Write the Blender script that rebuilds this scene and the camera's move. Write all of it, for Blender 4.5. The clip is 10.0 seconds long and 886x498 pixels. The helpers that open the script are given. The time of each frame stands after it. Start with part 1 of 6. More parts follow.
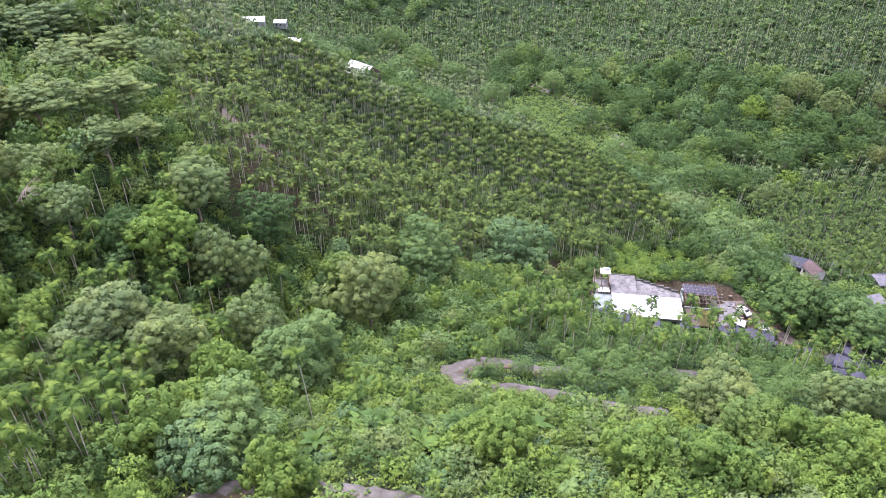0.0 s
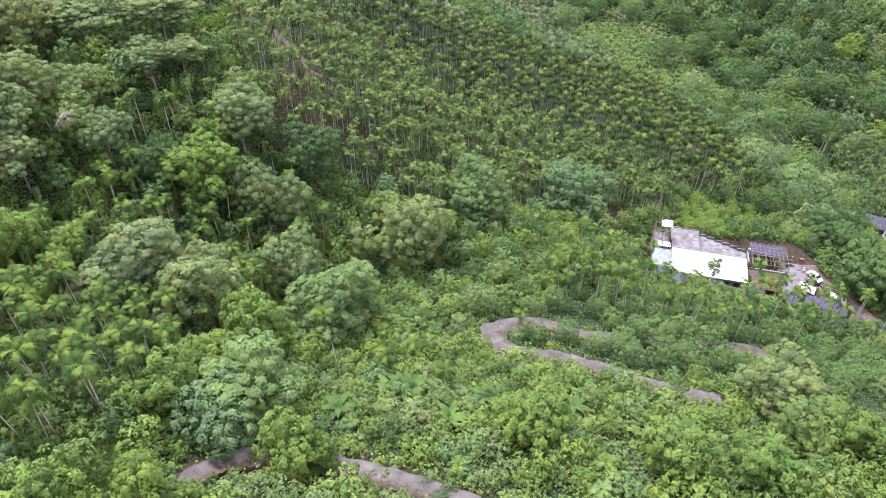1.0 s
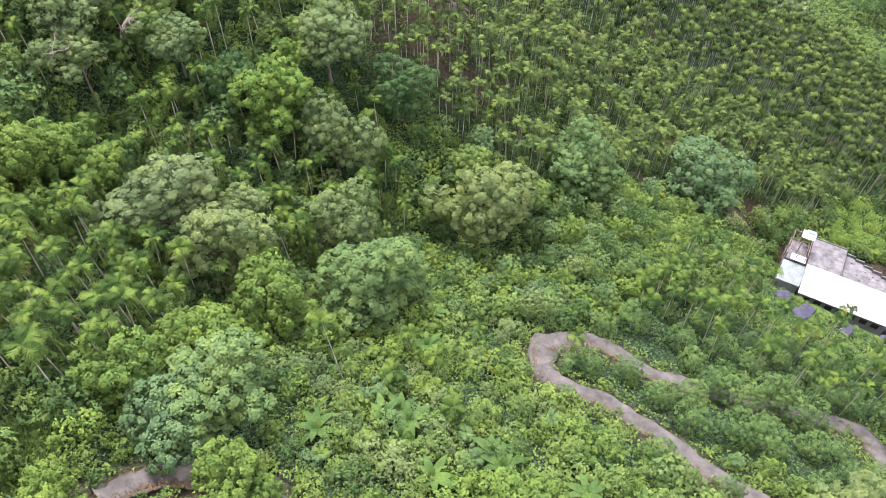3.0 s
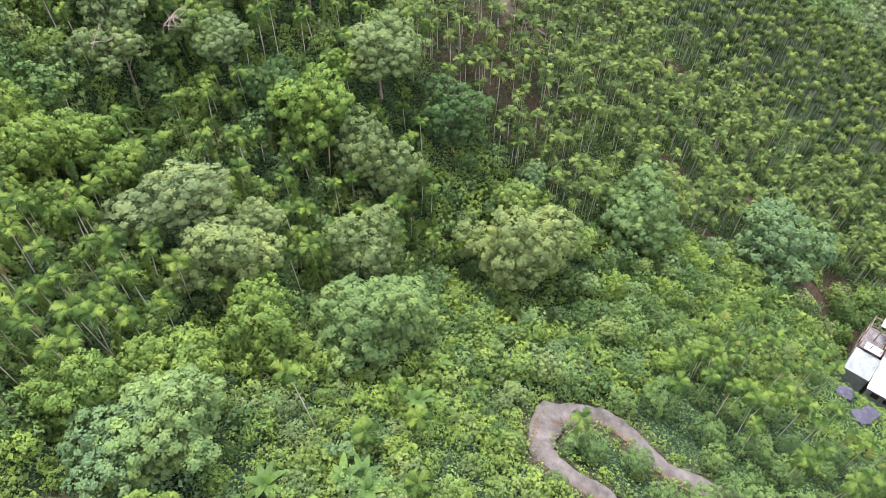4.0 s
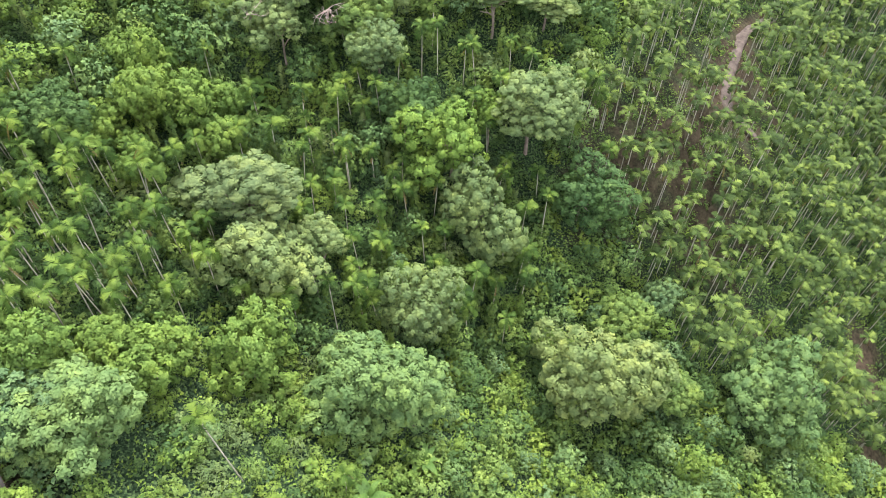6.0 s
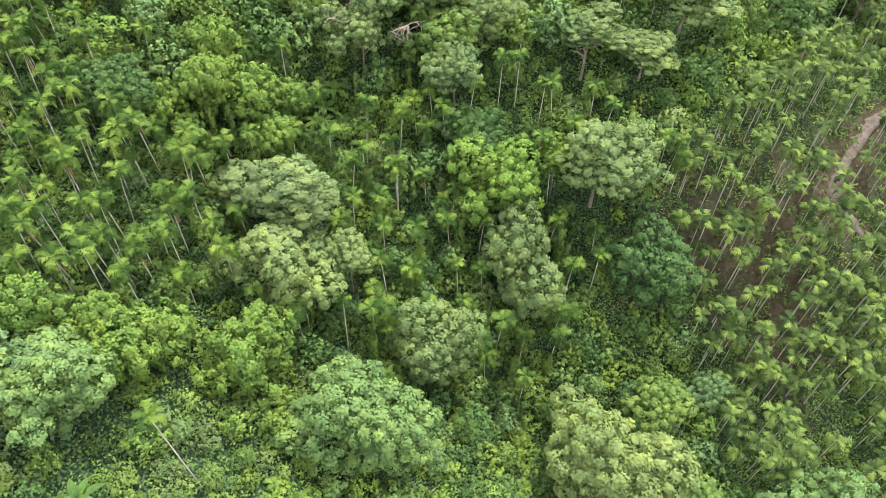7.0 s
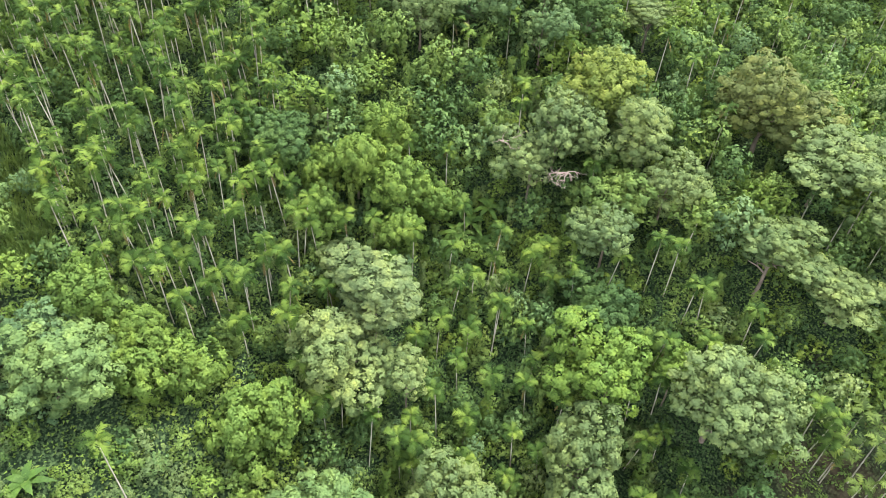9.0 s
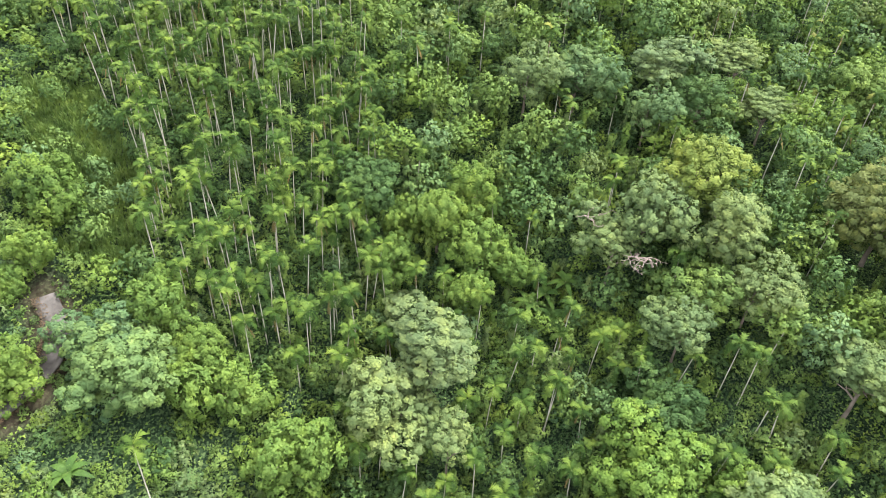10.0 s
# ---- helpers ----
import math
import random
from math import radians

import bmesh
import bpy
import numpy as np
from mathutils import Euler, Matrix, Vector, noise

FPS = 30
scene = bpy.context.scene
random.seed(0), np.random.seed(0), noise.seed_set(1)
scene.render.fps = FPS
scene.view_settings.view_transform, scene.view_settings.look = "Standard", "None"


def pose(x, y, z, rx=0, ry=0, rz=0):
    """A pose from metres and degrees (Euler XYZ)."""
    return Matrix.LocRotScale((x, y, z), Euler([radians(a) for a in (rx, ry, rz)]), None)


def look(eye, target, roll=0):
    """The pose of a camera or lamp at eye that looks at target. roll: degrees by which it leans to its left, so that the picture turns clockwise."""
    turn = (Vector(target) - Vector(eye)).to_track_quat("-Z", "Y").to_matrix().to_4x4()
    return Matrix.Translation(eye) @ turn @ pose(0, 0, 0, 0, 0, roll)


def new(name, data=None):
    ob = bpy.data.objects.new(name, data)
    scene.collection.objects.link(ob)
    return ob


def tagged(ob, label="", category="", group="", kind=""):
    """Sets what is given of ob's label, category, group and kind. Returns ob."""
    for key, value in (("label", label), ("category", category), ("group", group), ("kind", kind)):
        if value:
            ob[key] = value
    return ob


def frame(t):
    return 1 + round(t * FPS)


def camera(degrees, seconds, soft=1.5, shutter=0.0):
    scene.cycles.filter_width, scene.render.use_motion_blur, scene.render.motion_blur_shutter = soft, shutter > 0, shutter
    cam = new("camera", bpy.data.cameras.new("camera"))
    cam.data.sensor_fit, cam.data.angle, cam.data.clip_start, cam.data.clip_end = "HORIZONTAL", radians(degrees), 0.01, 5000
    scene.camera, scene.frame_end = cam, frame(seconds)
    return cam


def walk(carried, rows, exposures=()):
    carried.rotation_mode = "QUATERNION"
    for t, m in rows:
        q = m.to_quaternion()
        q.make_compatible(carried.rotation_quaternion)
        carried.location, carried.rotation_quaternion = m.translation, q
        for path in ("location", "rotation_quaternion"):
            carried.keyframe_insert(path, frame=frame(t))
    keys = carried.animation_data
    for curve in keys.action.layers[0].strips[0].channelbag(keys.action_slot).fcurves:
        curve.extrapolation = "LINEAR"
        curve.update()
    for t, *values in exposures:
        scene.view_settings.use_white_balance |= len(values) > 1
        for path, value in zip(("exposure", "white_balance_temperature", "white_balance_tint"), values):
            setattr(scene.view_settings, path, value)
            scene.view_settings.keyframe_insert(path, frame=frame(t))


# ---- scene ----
cam = camera(63.9, 10.0, 0.3)
METRES, EYE, TILT, LEAN, TURN = 120.0, 120.0, -35.5, -0.5, 0.0
ROWS = [
    (0.0, 0.0, 0.0, 0.0, 0.0, 0.0, -0.0),
    (0.5, 0.0062, 0.0324, 0.0215, 2.17, -3.23, -1.54),
    (1.0, 0.015, 0.0683, 0.0447, 4.91, -6.58, -3.48),
    (1.5, 0.027, 0.1065, 0.069, 7.89, -9.72, -5.55),
    (2.0, 0.0416, 0.1466, 0.0934, 10.91, -12.64, -7.67),
    (3.5, 0.0954, 0.2822, 0.1788, 22.5, -17.9, -15.4),
    (4.0, 0.113, 0.331, 0.2078, 27.54, -19.29, -18.39),
    (4.5, 0.1286, 0.3811, 0.2368, 34.02, -21.39, -21.93),
    (5.0, 0.1412, 0.4316, 0.2672, 41.03, -24.16, -25.32),
    (5.5, 0.1497, 0.4815, 0.2958, 48.38, -27.41, -28.37),
    (7.0, 0.1396, 0.6253, 0.3833, 73.44, -39.9, -35.02),
    (7.5, 0.1237, 0.6702, 0.412, 82.93, -44.22, -36.09),
    (8.0, 0.1025, 0.7125, 0.4401, 92.64, -48.16, -36.48),
    (8.5, 0.0785, 0.7485, 0.4641, 102.21, -51.55, -36.26),
    (9.0, 0.0573, 0.7769, 0.4832, 111.56, -54.66, -35.62),
    (9.5, 0.0419, 0.7958, 0.4966, 120.25, -57.39, -34.36),
    (10.0, 0.0322, 0.8063, 0.5056, 126.34, -58.4, -33.13),
]
walk(cam, [(t, pose(0, 0, EYE, TILT, LEAN, TURN) @ pose(METRES * x, METRES * y, METRES * z, 90 + pitch, roll, yaw)) for t, x, y, z, yaw, pitch, roll in ROWS],
     [(0.0, 1.95, 5900, 36), (2.0, 1.98, 6100, 33), (3.5, 2.04, 6200, 29), (5.5, 2.28, 6250, 25), (7.0, 2.21, 6600, 14), (10.0, 2.26, 6350, 20)])

# ---- world and light: bright overcast, the sun high behind thin cloud ----
SUN_EL, SUN_AZ = 64.0, -50.0
world = bpy.data.worlds.new("sky")
scene.world = world
world.use_nodes = True
wn = world.node_tree.nodes
sky = wn.new("ShaderNodeTexSky")
sky.sky_type, sky.sun_disc = "NISHITA", False
sky.sun_elevation, sky.sun_rotation = radians(SUN_EL), radians(SUN_AZ)
sky.air_density, sky.dust_density, sky.ozone_density = 1.0, 4.0, 1.0
cloud = wn.new("ShaderNodeMixRGB")
cloud.inputs["Fac"].default_value = 0.75
cloud.inputs["Color2"].default_value = (7.25, 7.15, 7.5, 1)
world.node_tree.links.new(sky.outputs["Color"], cloud.inputs["Color1"])
world.node_tree.links.new(cloud.outputs["Color"], wn["Background"].inputs["Color"])
wn["Background"].inputs["Strength"].default_value = 0.132

sun = new("sun", bpy.data.lights.new("sun", "SUN"))
sun.data.energy, sun.data.angle, sun.data.color = 2.1, radians(14), (1.0, 0.96, 0.91)
az = radians(SUN_AZ)
sun.matrix_world = look((0, 0, 300), (-100 * math.sin(az), -100 * math.cos(az), 300 - 100 * math.tan(radians(SUN_EL))))


# ---- materials ----
def nodes_of(name):
    m = bpy.data.materials.new(name)
    m.use_nodes = True
    nt = m.node_tree
    return m, nt, nt.nodes["Principled BSDF"]


def noise_node(nt, scale, detail=3.0, coord="Object", rough=0.6):
    tc = nt.nodes.new("ShaderNodeTexCoord")
    n = nt.nodes.new("ShaderNodeTexNoise")
    n.inputs["Scale"].default_value, n.inputs["Detail"].default_value = scale, detail
    n.inputs["Roughness"].default_value = rough
    nt.links.new(tc.outputs[coord], n.inputs["Vector"])
    return n


def world_noise(nt, scale, detail=3.0):
    g = nt.nodes.new("ShaderNodeNewGeometry")
    n = nt.nodes.new("ShaderNodeTexNoise")
    n.inputs["Scale"].default_value, n.inputs["Detail"].default_value = scale, detail
    nt.links.new(g.outputs["Position"], n.inputs["Vector"])
    return n


def ramp(nt, fac, stops):
    r = nt.nodes.new("ShaderNodeValToRGB")
    e = r.color_ramp.elements
    while len(e) < len(stops):
        e.new(0.5)
    for i, (p, c) in enumerate(stops):
        e[i].position, e[i].color = p, (*c, 1)
    nt.links.new(fac, r.inputs["Fac"])
    return r.outputs["Color"]


def mix(nt, fac, a, b, mode="MIX"):
    m = nt.nodes.new("ShaderNodeMixRGB")
    m.blend_type = mode
    for socket, v in zip(m.inputs, (fac, a, b)):
        if isinstance(v, (int, float)):
            socket.default_value = v
        elif isinstance(v, tuple):
            socket.default_value = (*v, 1)
        else:
            nt.links.new(v, socket)
    return m.outputs["Color"]


def bump(nt, bsdf, height, strength, distance=0.05):
    b = nt.nodes.new("ShaderNodeBump")
    b.inputs["Strength"].default_value, b.inputs["Distance"].default_value = strength, distance
    nt.links.new(height, b.inputs["Height"])
    nt.links.new(b.outputs["Normal"], bsdf.inputs["Normal"])


def leaf_material(name, low, mid, high, shine=0.6, through_share=0.16, drift=0.3, vary=0.5, gloss=0.06, cells=5.5, fleck=0.4, faded=None):
    """Leaves: each leaf its own shade, whole plants and patches of the hillside shifted again."""
    m, nt, b = nodes_of(name)
    g = nt.nodes.new("ShaderNodeNewGeometry")
    low, high = [tuple(m_ + vary * (e - m_) for e, m_ in zip(end, mid)) for end in (low, high)]
    stops = ((0.0, low), (0.5, mid), (1.0, high))
    if faded:
        stops = ((0.0, low), (0.45, mid), (0.90, high), (0.95, tuple(0.5 * (a + b) for a, b in zip(high, faded))), (1.0, faded))
    col = ramp(nt, g.outputs["Random Per Island"], stops)
    patch = world_noise(nt, 0.22, 2.0)
    if cells:
        small = nt.nodes.new("ShaderNodeTexVoronoi")
        small.inputs["Scale"].default_value = cells
        nt.links.new(patch.inputs["Vector"].links[0].from_socket, small.inputs["Vector"])
        sep = nt.nodes.new("ShaderNodeSeparateColor")
        nt.links.new(small.outputs["Color"], sep.inputs[0])
        col = mix(nt, fleck, col, ramp(nt, sep.outputs[0], ((0.0, (0.62, 0.66, 0.66)), (0.5, (1.0, 1.0, 1.0)), (1.0, (1.38, 1.34, 1.25)))), "MULTIPLY")
        bump(nt, b, small.outputs["Distance"], 0.4, -0.12)
    tint = ramp(nt, patch.outputs["Fac"], ((0.3, (0.62, 0.70, 0.72)), (0.5, (1.0, 1.0, 1.0)), (0.7, (1.35, 1.22, 0.95))))
    col = mix(nt, drift * 2, col, tint, "MULTIPLY")
    clump = world_noise(nt, 0.75, 1.0)
    col = mix(nt, 0.75, col, ramp(nt, clump.outputs["Fac"], ((0.33, (0.68, 0.74, 0.74)), (0.5, (1.0, 1.0, 1.0)), (0.67, (1.32, 1.24, 1.05)))), "MULTIPLY")
    oi = nt.nodes.new("ShaderNodeObjectInfo")
    tint2 = ramp(nt, oi.outputs["Random"], ((0.0, (0.82, 0.88, 0.9)), (1.0, (1.15, 1.1, 1.0))))
    col = mix(nt, 0.8, col, tint2, "MULTIPLY")
    nt.links.new(col, b.inputs["Base Color"])
    b.inputs["Roughness"].default_value = shine
    b.inputs["Specular IOR Level"].default_value = gloss
    t = nt.nodes.new("ShaderNodeBsdfTranslucent")
    warm = mix(nt, 1.0, col, (1.2, 1.25, 0.6), "MULTIPLY")
    nt.links.new(warm, t.inputs["Color"])
    s = nt.nodes.new("ShaderNodeMixShader")
    s.inputs["Fac"].default_value = through_share
    nt.links.new(b.outputs[0], s.inputs[1])
    nt.links.new(t.outputs[0], s.inputs[2])
    nt.links.new(s.outputs[0], nt.nodes["Material Output"].inputs["Surface"])
    return m


LEAF = {}
LEAF["palm_slope"] = leaf_material("leaf_palm_slope", (0.015, 0.031, 0.009), (0.040, 0.070, 0.019), (0.090, 0.140, 0.034), shine=0.6, vary=1.0, gloss=0.05, cells=0)
LEAF["dry"] = leaf_material("leaf_dry", (0.065, 0.050, 0.022), (0.115, 0.095, 0.038), (0.17, 0.155, 0.055), shine=0.7, cells=0)
LEAF["litter"] = leaf_material("leaf_litter", (0.055, 0.040, 0.026), (0.10, 0.075, 0.048), (0.16, 0.125, 0.08), shine=0.8, cells=0)
LEAF["pale"] = leaf_material("leaf_pale", (0.078, 0.121, 0.050), (0.097, 0.147, 0.061), (0.121, 0.177, 0.076))
LEAF["feather"] = leaf_material("leaf_feather", (0.067, 0.125, 0.043), (0.087, 0.153, 0.053), (0.113, 0.186, 0.068))
LEAF["lime"] = leaf_material("leaf_lime", (0.074, 0.136, 0.022), (0.108, 0.184, 0.035), (0.150, 0.23, 0.052))
LEAF["grey"] = leaf_material("leaf_grey", (0.080, 0.128, 0.046), (0.106, 0.160, 0.060), (0.140, 0.20, 0.080))
LEAF["mid"] = leaf_material("leaf_mid", (0.058, 0.106, 0.027), (0.091, 0.153, 0.040), (0.138, 0.211, 0.063))
LEAF["olive"] = leaf_material("leaf_olive", (0.084, 0.130, 0.044), (0.106, 0.156, 0.056), (0.136, 0.19, 0.072))
LEAF["blue"] = leaf_material("leaf_blue", (0.050, 0.102, 0.042), (0.076, 0.138, 0.057), (0.118, 0.186, 0.082))
LEAF["dark"] = leaf_material("leaf_dark", (0.029, 0.063, 0.021), (0.050, 0.100, 0.032), (0.088, 0.146, 0.050))
LEAF["vine"] = leaf_material("leaf_vine", (0.061, 0.116, 0.022), (0.090, 0.156, 0.033), (0.129, 0.202, 0.050))
LEAF["yellow"] = leaf_material("leaf_yellow", (0.098, 0.144, 0.026), (0.133, 0.179, 0.038), (0.177, 0.223, 0.059))
LEAF["brown"] = leaf_material("leaf_brown", (0.068, 0.098, 0.032), (0.090, 0.122, 0.042), (0.122, 0.152, 0.055))
LEAF["palm"] = leaf_material("leaf_palm", (0.013, 0.032, 0.007), (0.036, 0.074, 0.014), (0.086, 0.140, 0.027), shine=0.6, vary=1.0, gloss=0.05, cells=0, faded=(0.125, 0.135, 0.034))
# far palms: haze put into the leaf colour, paler and bluer than palm_slope
LEAF["palm_haze"] = leaf_material("leaf_palm_haze", (0.030, 0.056, 0.025), (0.062, 0.100, 0.046), (0.112, 0.16, 0.072), shine=0.6, vary=1.0, gloss=0.08, cells=0)
LEAF["orchard"] = leaf_material("leaf_orchard", (0.048, 0.098, 0.030), (0.070, 0.130, 0.040), (0.112, 0.178, 0.060), shine=0.5)
LEAF["grass"] = leaf_material("leaf_grass", (0.078, 0.132, 0.022), (0.112, 0.176, 0.033), (0.165, 0.225, 0.055), shine=0.7)
LEAF["banana"] = leaf_material("leaf_banana", (0.026, 0.062, 0.013), (0.044, 0.095, 0.020), (0.085, 0.145, 0.030), shine=0.55, gloss=0.1, vary=1.0)


def bark_material(name, a, b_):
    m, nt, b = nodes_of(name)
    n = noise_node(nt, 6.0, 5.0)
    n2 = world_noise(nt, 0.6, 2.0)
    col = ramp(nt, n.outputs["Fac"], ((0.3, a), (0.7, b_)))
    col = mix(nt, 0.5, col, ramp(nt, n2.outputs["Fac"], ((0.35, (0.7, 0.72, 0.65)), (0.65, (1.1, 1.08, 1.02)))), "MULTIPLY")
    nt.links.new(col, b.inputs["Base Color"])
    b.inputs["Roughness"].default_value = 0.9
    b.inputs["Specular IOR Level"].default_value = 0.1
    bump(nt, b, n.outputs["Fac"], 0.5)
    return m


BARK = bark_material("bark", (0.10, 0.085, 0.065), (0.23, 0.20, 0.16))
PALM_BARK = bark_material("palm_bark", (0.22, 0.22, 0.17), (0.40, 0.39, 0.32))
DEAD_WOOD = bark_material("dead_wood", (0.15, 0.125, 0.105), (0.30, 0.26, 0.22))
CROWNSHAFT = bark_material("crownshaft", (0.12, 0.17, 0.06), (0.20, 0.25, 0.10))


def soil_material():
    m, nt, b = nodes_of("hillside_soil")
    big, small = world_noise(nt, 0.09, 4.0), world_noise(nt, 1.6, 6.0)
    leafy = nt.nodes.new("ShaderNodeTexVoronoi")
    leafy.inputs["Scale"].default_value = 4.5
    leafy.inputs["Randomness"].default_value = 1.0
    nt.links.new(small.inputs["Vector"].links[0].from_socket, leafy.inputs["Vector"])
    sep = nt.nodes.new("ShaderNodeSeparateColor")
    nt.links.new(leafy.outputs["Color"], sep.inputs[0])
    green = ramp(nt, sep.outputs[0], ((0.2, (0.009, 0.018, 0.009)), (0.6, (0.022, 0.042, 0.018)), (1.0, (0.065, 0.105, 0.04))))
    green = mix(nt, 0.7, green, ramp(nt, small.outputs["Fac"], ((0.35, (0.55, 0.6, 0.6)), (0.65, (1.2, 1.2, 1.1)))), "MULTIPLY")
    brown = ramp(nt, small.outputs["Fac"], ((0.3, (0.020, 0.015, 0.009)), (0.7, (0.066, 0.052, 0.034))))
    at = nt.nodes.new("ShaderNodeAttribute")
    at.attribute_name = "bare"
    add = nt.nodes.new("ShaderNodeMath")
    add.operation = "MULTIPLY_ADD"
    add.use_clamp = True
    nt.links.new(big.outputs["Fac"], add.inputs[0])
    add.inputs[1].default_value = 1.4
    add.inputs[2].default_value = -0.95
    both = nt.nodes.new("ShaderNodeMath")
    both.operation = "ADD"
    both.use_clamp = True
    nt.links.new(add.outputs[0], both.inputs[0])
    nt.links.new(at.outputs["Fac"], both.inputs[1])
    nt.links.new(mix(nt, both.outputs[0], green, brown), b.inputs["Base Color"])
    b.inputs["Roughness"].default_value = 0.95
    b.inputs["Specular IOR Level"].default_value = 0.05
    bump(nt, b, sep.outputs[1], 0.8, 0.25)
    return m


def plain(name, a, b_, scale=2.0, rough=0.8, metal=0.0, relief=0.3, big=0.25):
    m, nt, b = nodes_of(name)
    n, n2 = noise_node(nt, scale, 5.0), world_noise(nt, big, 3.0)
    col = ramp(nt, n.outputs["Fac"], ((0.3, a), (0.7, b_)))
    col = mix(nt, 0.6, col, ramp(nt, n2.outputs["Fac"], ((0.35, (0.75, 0.75, 0.72)), (0.65, (1.1, 1.1, 1.1)))), "MULTIPLY")
    nt.links.new(col, b.inputs["Base Color"])
    b.inputs["Roughness"].default_value, b.inputs["Metallic"].default_value = rough, metal
    b.inputs["Specular IOR Level"].default_value = 0.5 if rough < 0.3 else 0.15
    bump(nt, b, n.outputs["Fac"], relief)
    return m


SOIL = soil_material()
CONCRETE = plain("road_concrete", (0.044, 0.043, 0.036), (0.116, 0.112, 0.096), 0.6)
DIRT = plain("dirt_track", (0.045, 0.037, 0.029), (0.110, 0.094, 0.077), 1.1, 0.95, 0.0, 0.6)
OLD_CONCRETE = plain("old_concrete", (0.074, 0.076, 0.072), (0.172, 0.175, 0.164), 0.7, 0.9)
LANE = plain("dusty_lane", (0.055, 0.046, 0.038), (0.125, 0.105, 0.088), 1.2, 0.95, 0.0, 0.6)
WHITE_SHEET = plain("white_sheet_roof", (0.36, 0.37, 0.37), (0.47, 0.475, 0.47), 0.6, 0.5, 0.0, 0.05)
WHITE_WALL = plain("white_wall", (0.13, 0.165, 0.15), (0.22, 0.26, 0.235), 0.8)
WHITE_PAINT = plain("white_painted_wall", (0.36, 0.36, 0.34), (0.50, 0.50, 0.47), 0.8)
BLACK_NET = plain("black_net", (0.028, 0.030, 0.042), (0.062, 0.066, 0.084), 1.2, 0.7)
RUST = plain("rusty_sheet", (0.045, 0.034, 0.030), (0.11, 0.085, 0.075), 1.4, 0.8)
MOSS = plain("mossy_sheet", (0.030, 0.028, 0.012), (0.085, 0.082, 0.022), 0.9, 0.9)
GREY_ROOF = plain("grey_roof", (0.075, 0.08, 0.085), (0.15, 0.155, 0.165), 1.0, 0.6)
BLUE_ROOF = plain("slate_blue_roof", (0.025, 0.030, 0.040), (0.055, 0.065, 0.082), 1.0, 0.6)
BLUE_SHEET = plain("pale_blue_sheet", (0.14, 0.24, 0.34), (0.24, 0.36, 0.46), 0.8, 0.5)
WOOD = plain("weathered_wood", (0.10, 0.08, 0.06), (0.24, 0.20, 0.16), 3.0, 0.9)
CAR_PAINT = plain("white_car_paint", (0.78, 0.78, 0.78), (0.82, 0.82, 0.82), 1.0, 0.25, 0.0, 0.0)
GLASS_DARK = plain("car_glass", (0.02, 0.022, 0.025), (0.03, 0.032, 0.035), 1.0, 0.08, 0.0, 0.0)
TYRE = plain("tyre_rubber", (0.02, 0.02, 0.02), (0.035, 0.035, 0.035), 4.0, 0.9)
ROCK = plain("creek_rock", (0.16, 0.14, 0.13), (0.34, 0.30, 0.28), 0.6, 0.85, 0.0, 0.8)

# ---- the lie of the land: broad swells 150 m apart, smaller ones 40 m apart ----
BROAD = [51, 94, 30, -10, 44, 56, 74, 40, 3, -10, 56, 12, -4, 33, 33, 11, -6, -15, -24, 11, 12, 36, 44, 4, -37, -19, 16, 27, 30, -34, -46, 0, 32, -8, 71,
         11, -7, -10, -25, -3, -9, 59, 31, 3, -3, 12, 10, 2, 44, 61, 34, 16, 24, 39, 55, 94, 68, 52, 46, 29, 23, 31, 48]
SMALL = [-7, -1, 4, 4, 6, -1, -2, 4, 6, 3, 4, 5, 10, 1, 3, -2, -17, 9, -8, -2, 2, -10, 19, 5, -7, 11, -4, 0, -11, -3, 10, -8, 0, -8, 6, 7, 3, -9, -1, 0, 9, -2]

# hollows of the gully: x, y, depth, half-width
DIPS = [(-28, 142, 4.5, 11), (-25, 114, 5, 8), (-73, 91, 4, 6), (-7, 118, 3, 8)]


def ground(x, y):
    """Height of the land; x and y may be arrays."""
    x, y = np.asarray(x, float), np.asarray(y, float)
    z = np.zeros(np.broadcast(x, y).shape)
    for i, a in enumerate(BROAD):
        z = z + a * np.exp(-((x + 300 - 150 * (i % 7)) ** 2 + (y + 150 - 150 * (i // 7)) ** 2) / 31250.0)
    for i, a in enumerate(SMALL):
        z = z + a * np.exp(-((x + 120 - 40 * (i % 7)) ** 2 + (y - 20 - 40 * (i // 7)) ** 2) / 2312.0)
    for px, py, depth, wide in DIPS:
        z = z - depth * np.exp(-((x - px) ** 2 + (y - py) ** 2) / (2 * wide * wide))
    pad = np.maximum(np.maximum(np.abs(x - 66 + 0.13 * (y - 163)) - 24, np.abs(y - 163) - 11), 0)
    for px, py in ((96, 152), (100, 146), (104, 140), (110, 135)):
        pad = np.minimum(pad, np.maximum(np.hypot(x - px, y - py) - 4, 0))
    share = np.clip(1 - pad / 11, 0, 1)
    share = share * share * (3 - 2 * share)
    z = z * (1 - share) - 16.2 * share
    out = np.maximum(np.hypot(x - 100, y - 400) - 620, 0)
    return z + 90 * (1 - np.exp(-out / 300)) * (1 + 0.4 * np.sin(x / 170) * np.cos(y / 210))


def in_poly(x, y, poly):
    x, y = np.asarray(x, float), np.asarray(y, float)
    inside = np.zeros(x.shape, bool)
    for (x0, y0), (x1, y1) in zip(poly, poly[1:] + poly[:1]):
        if y0 != y1:
            inside ^= ((y0 > y) != (y1 > y)) & (x < (x1 - x0) * (y - y0) / (y1 - y0) + x0)
    return inside


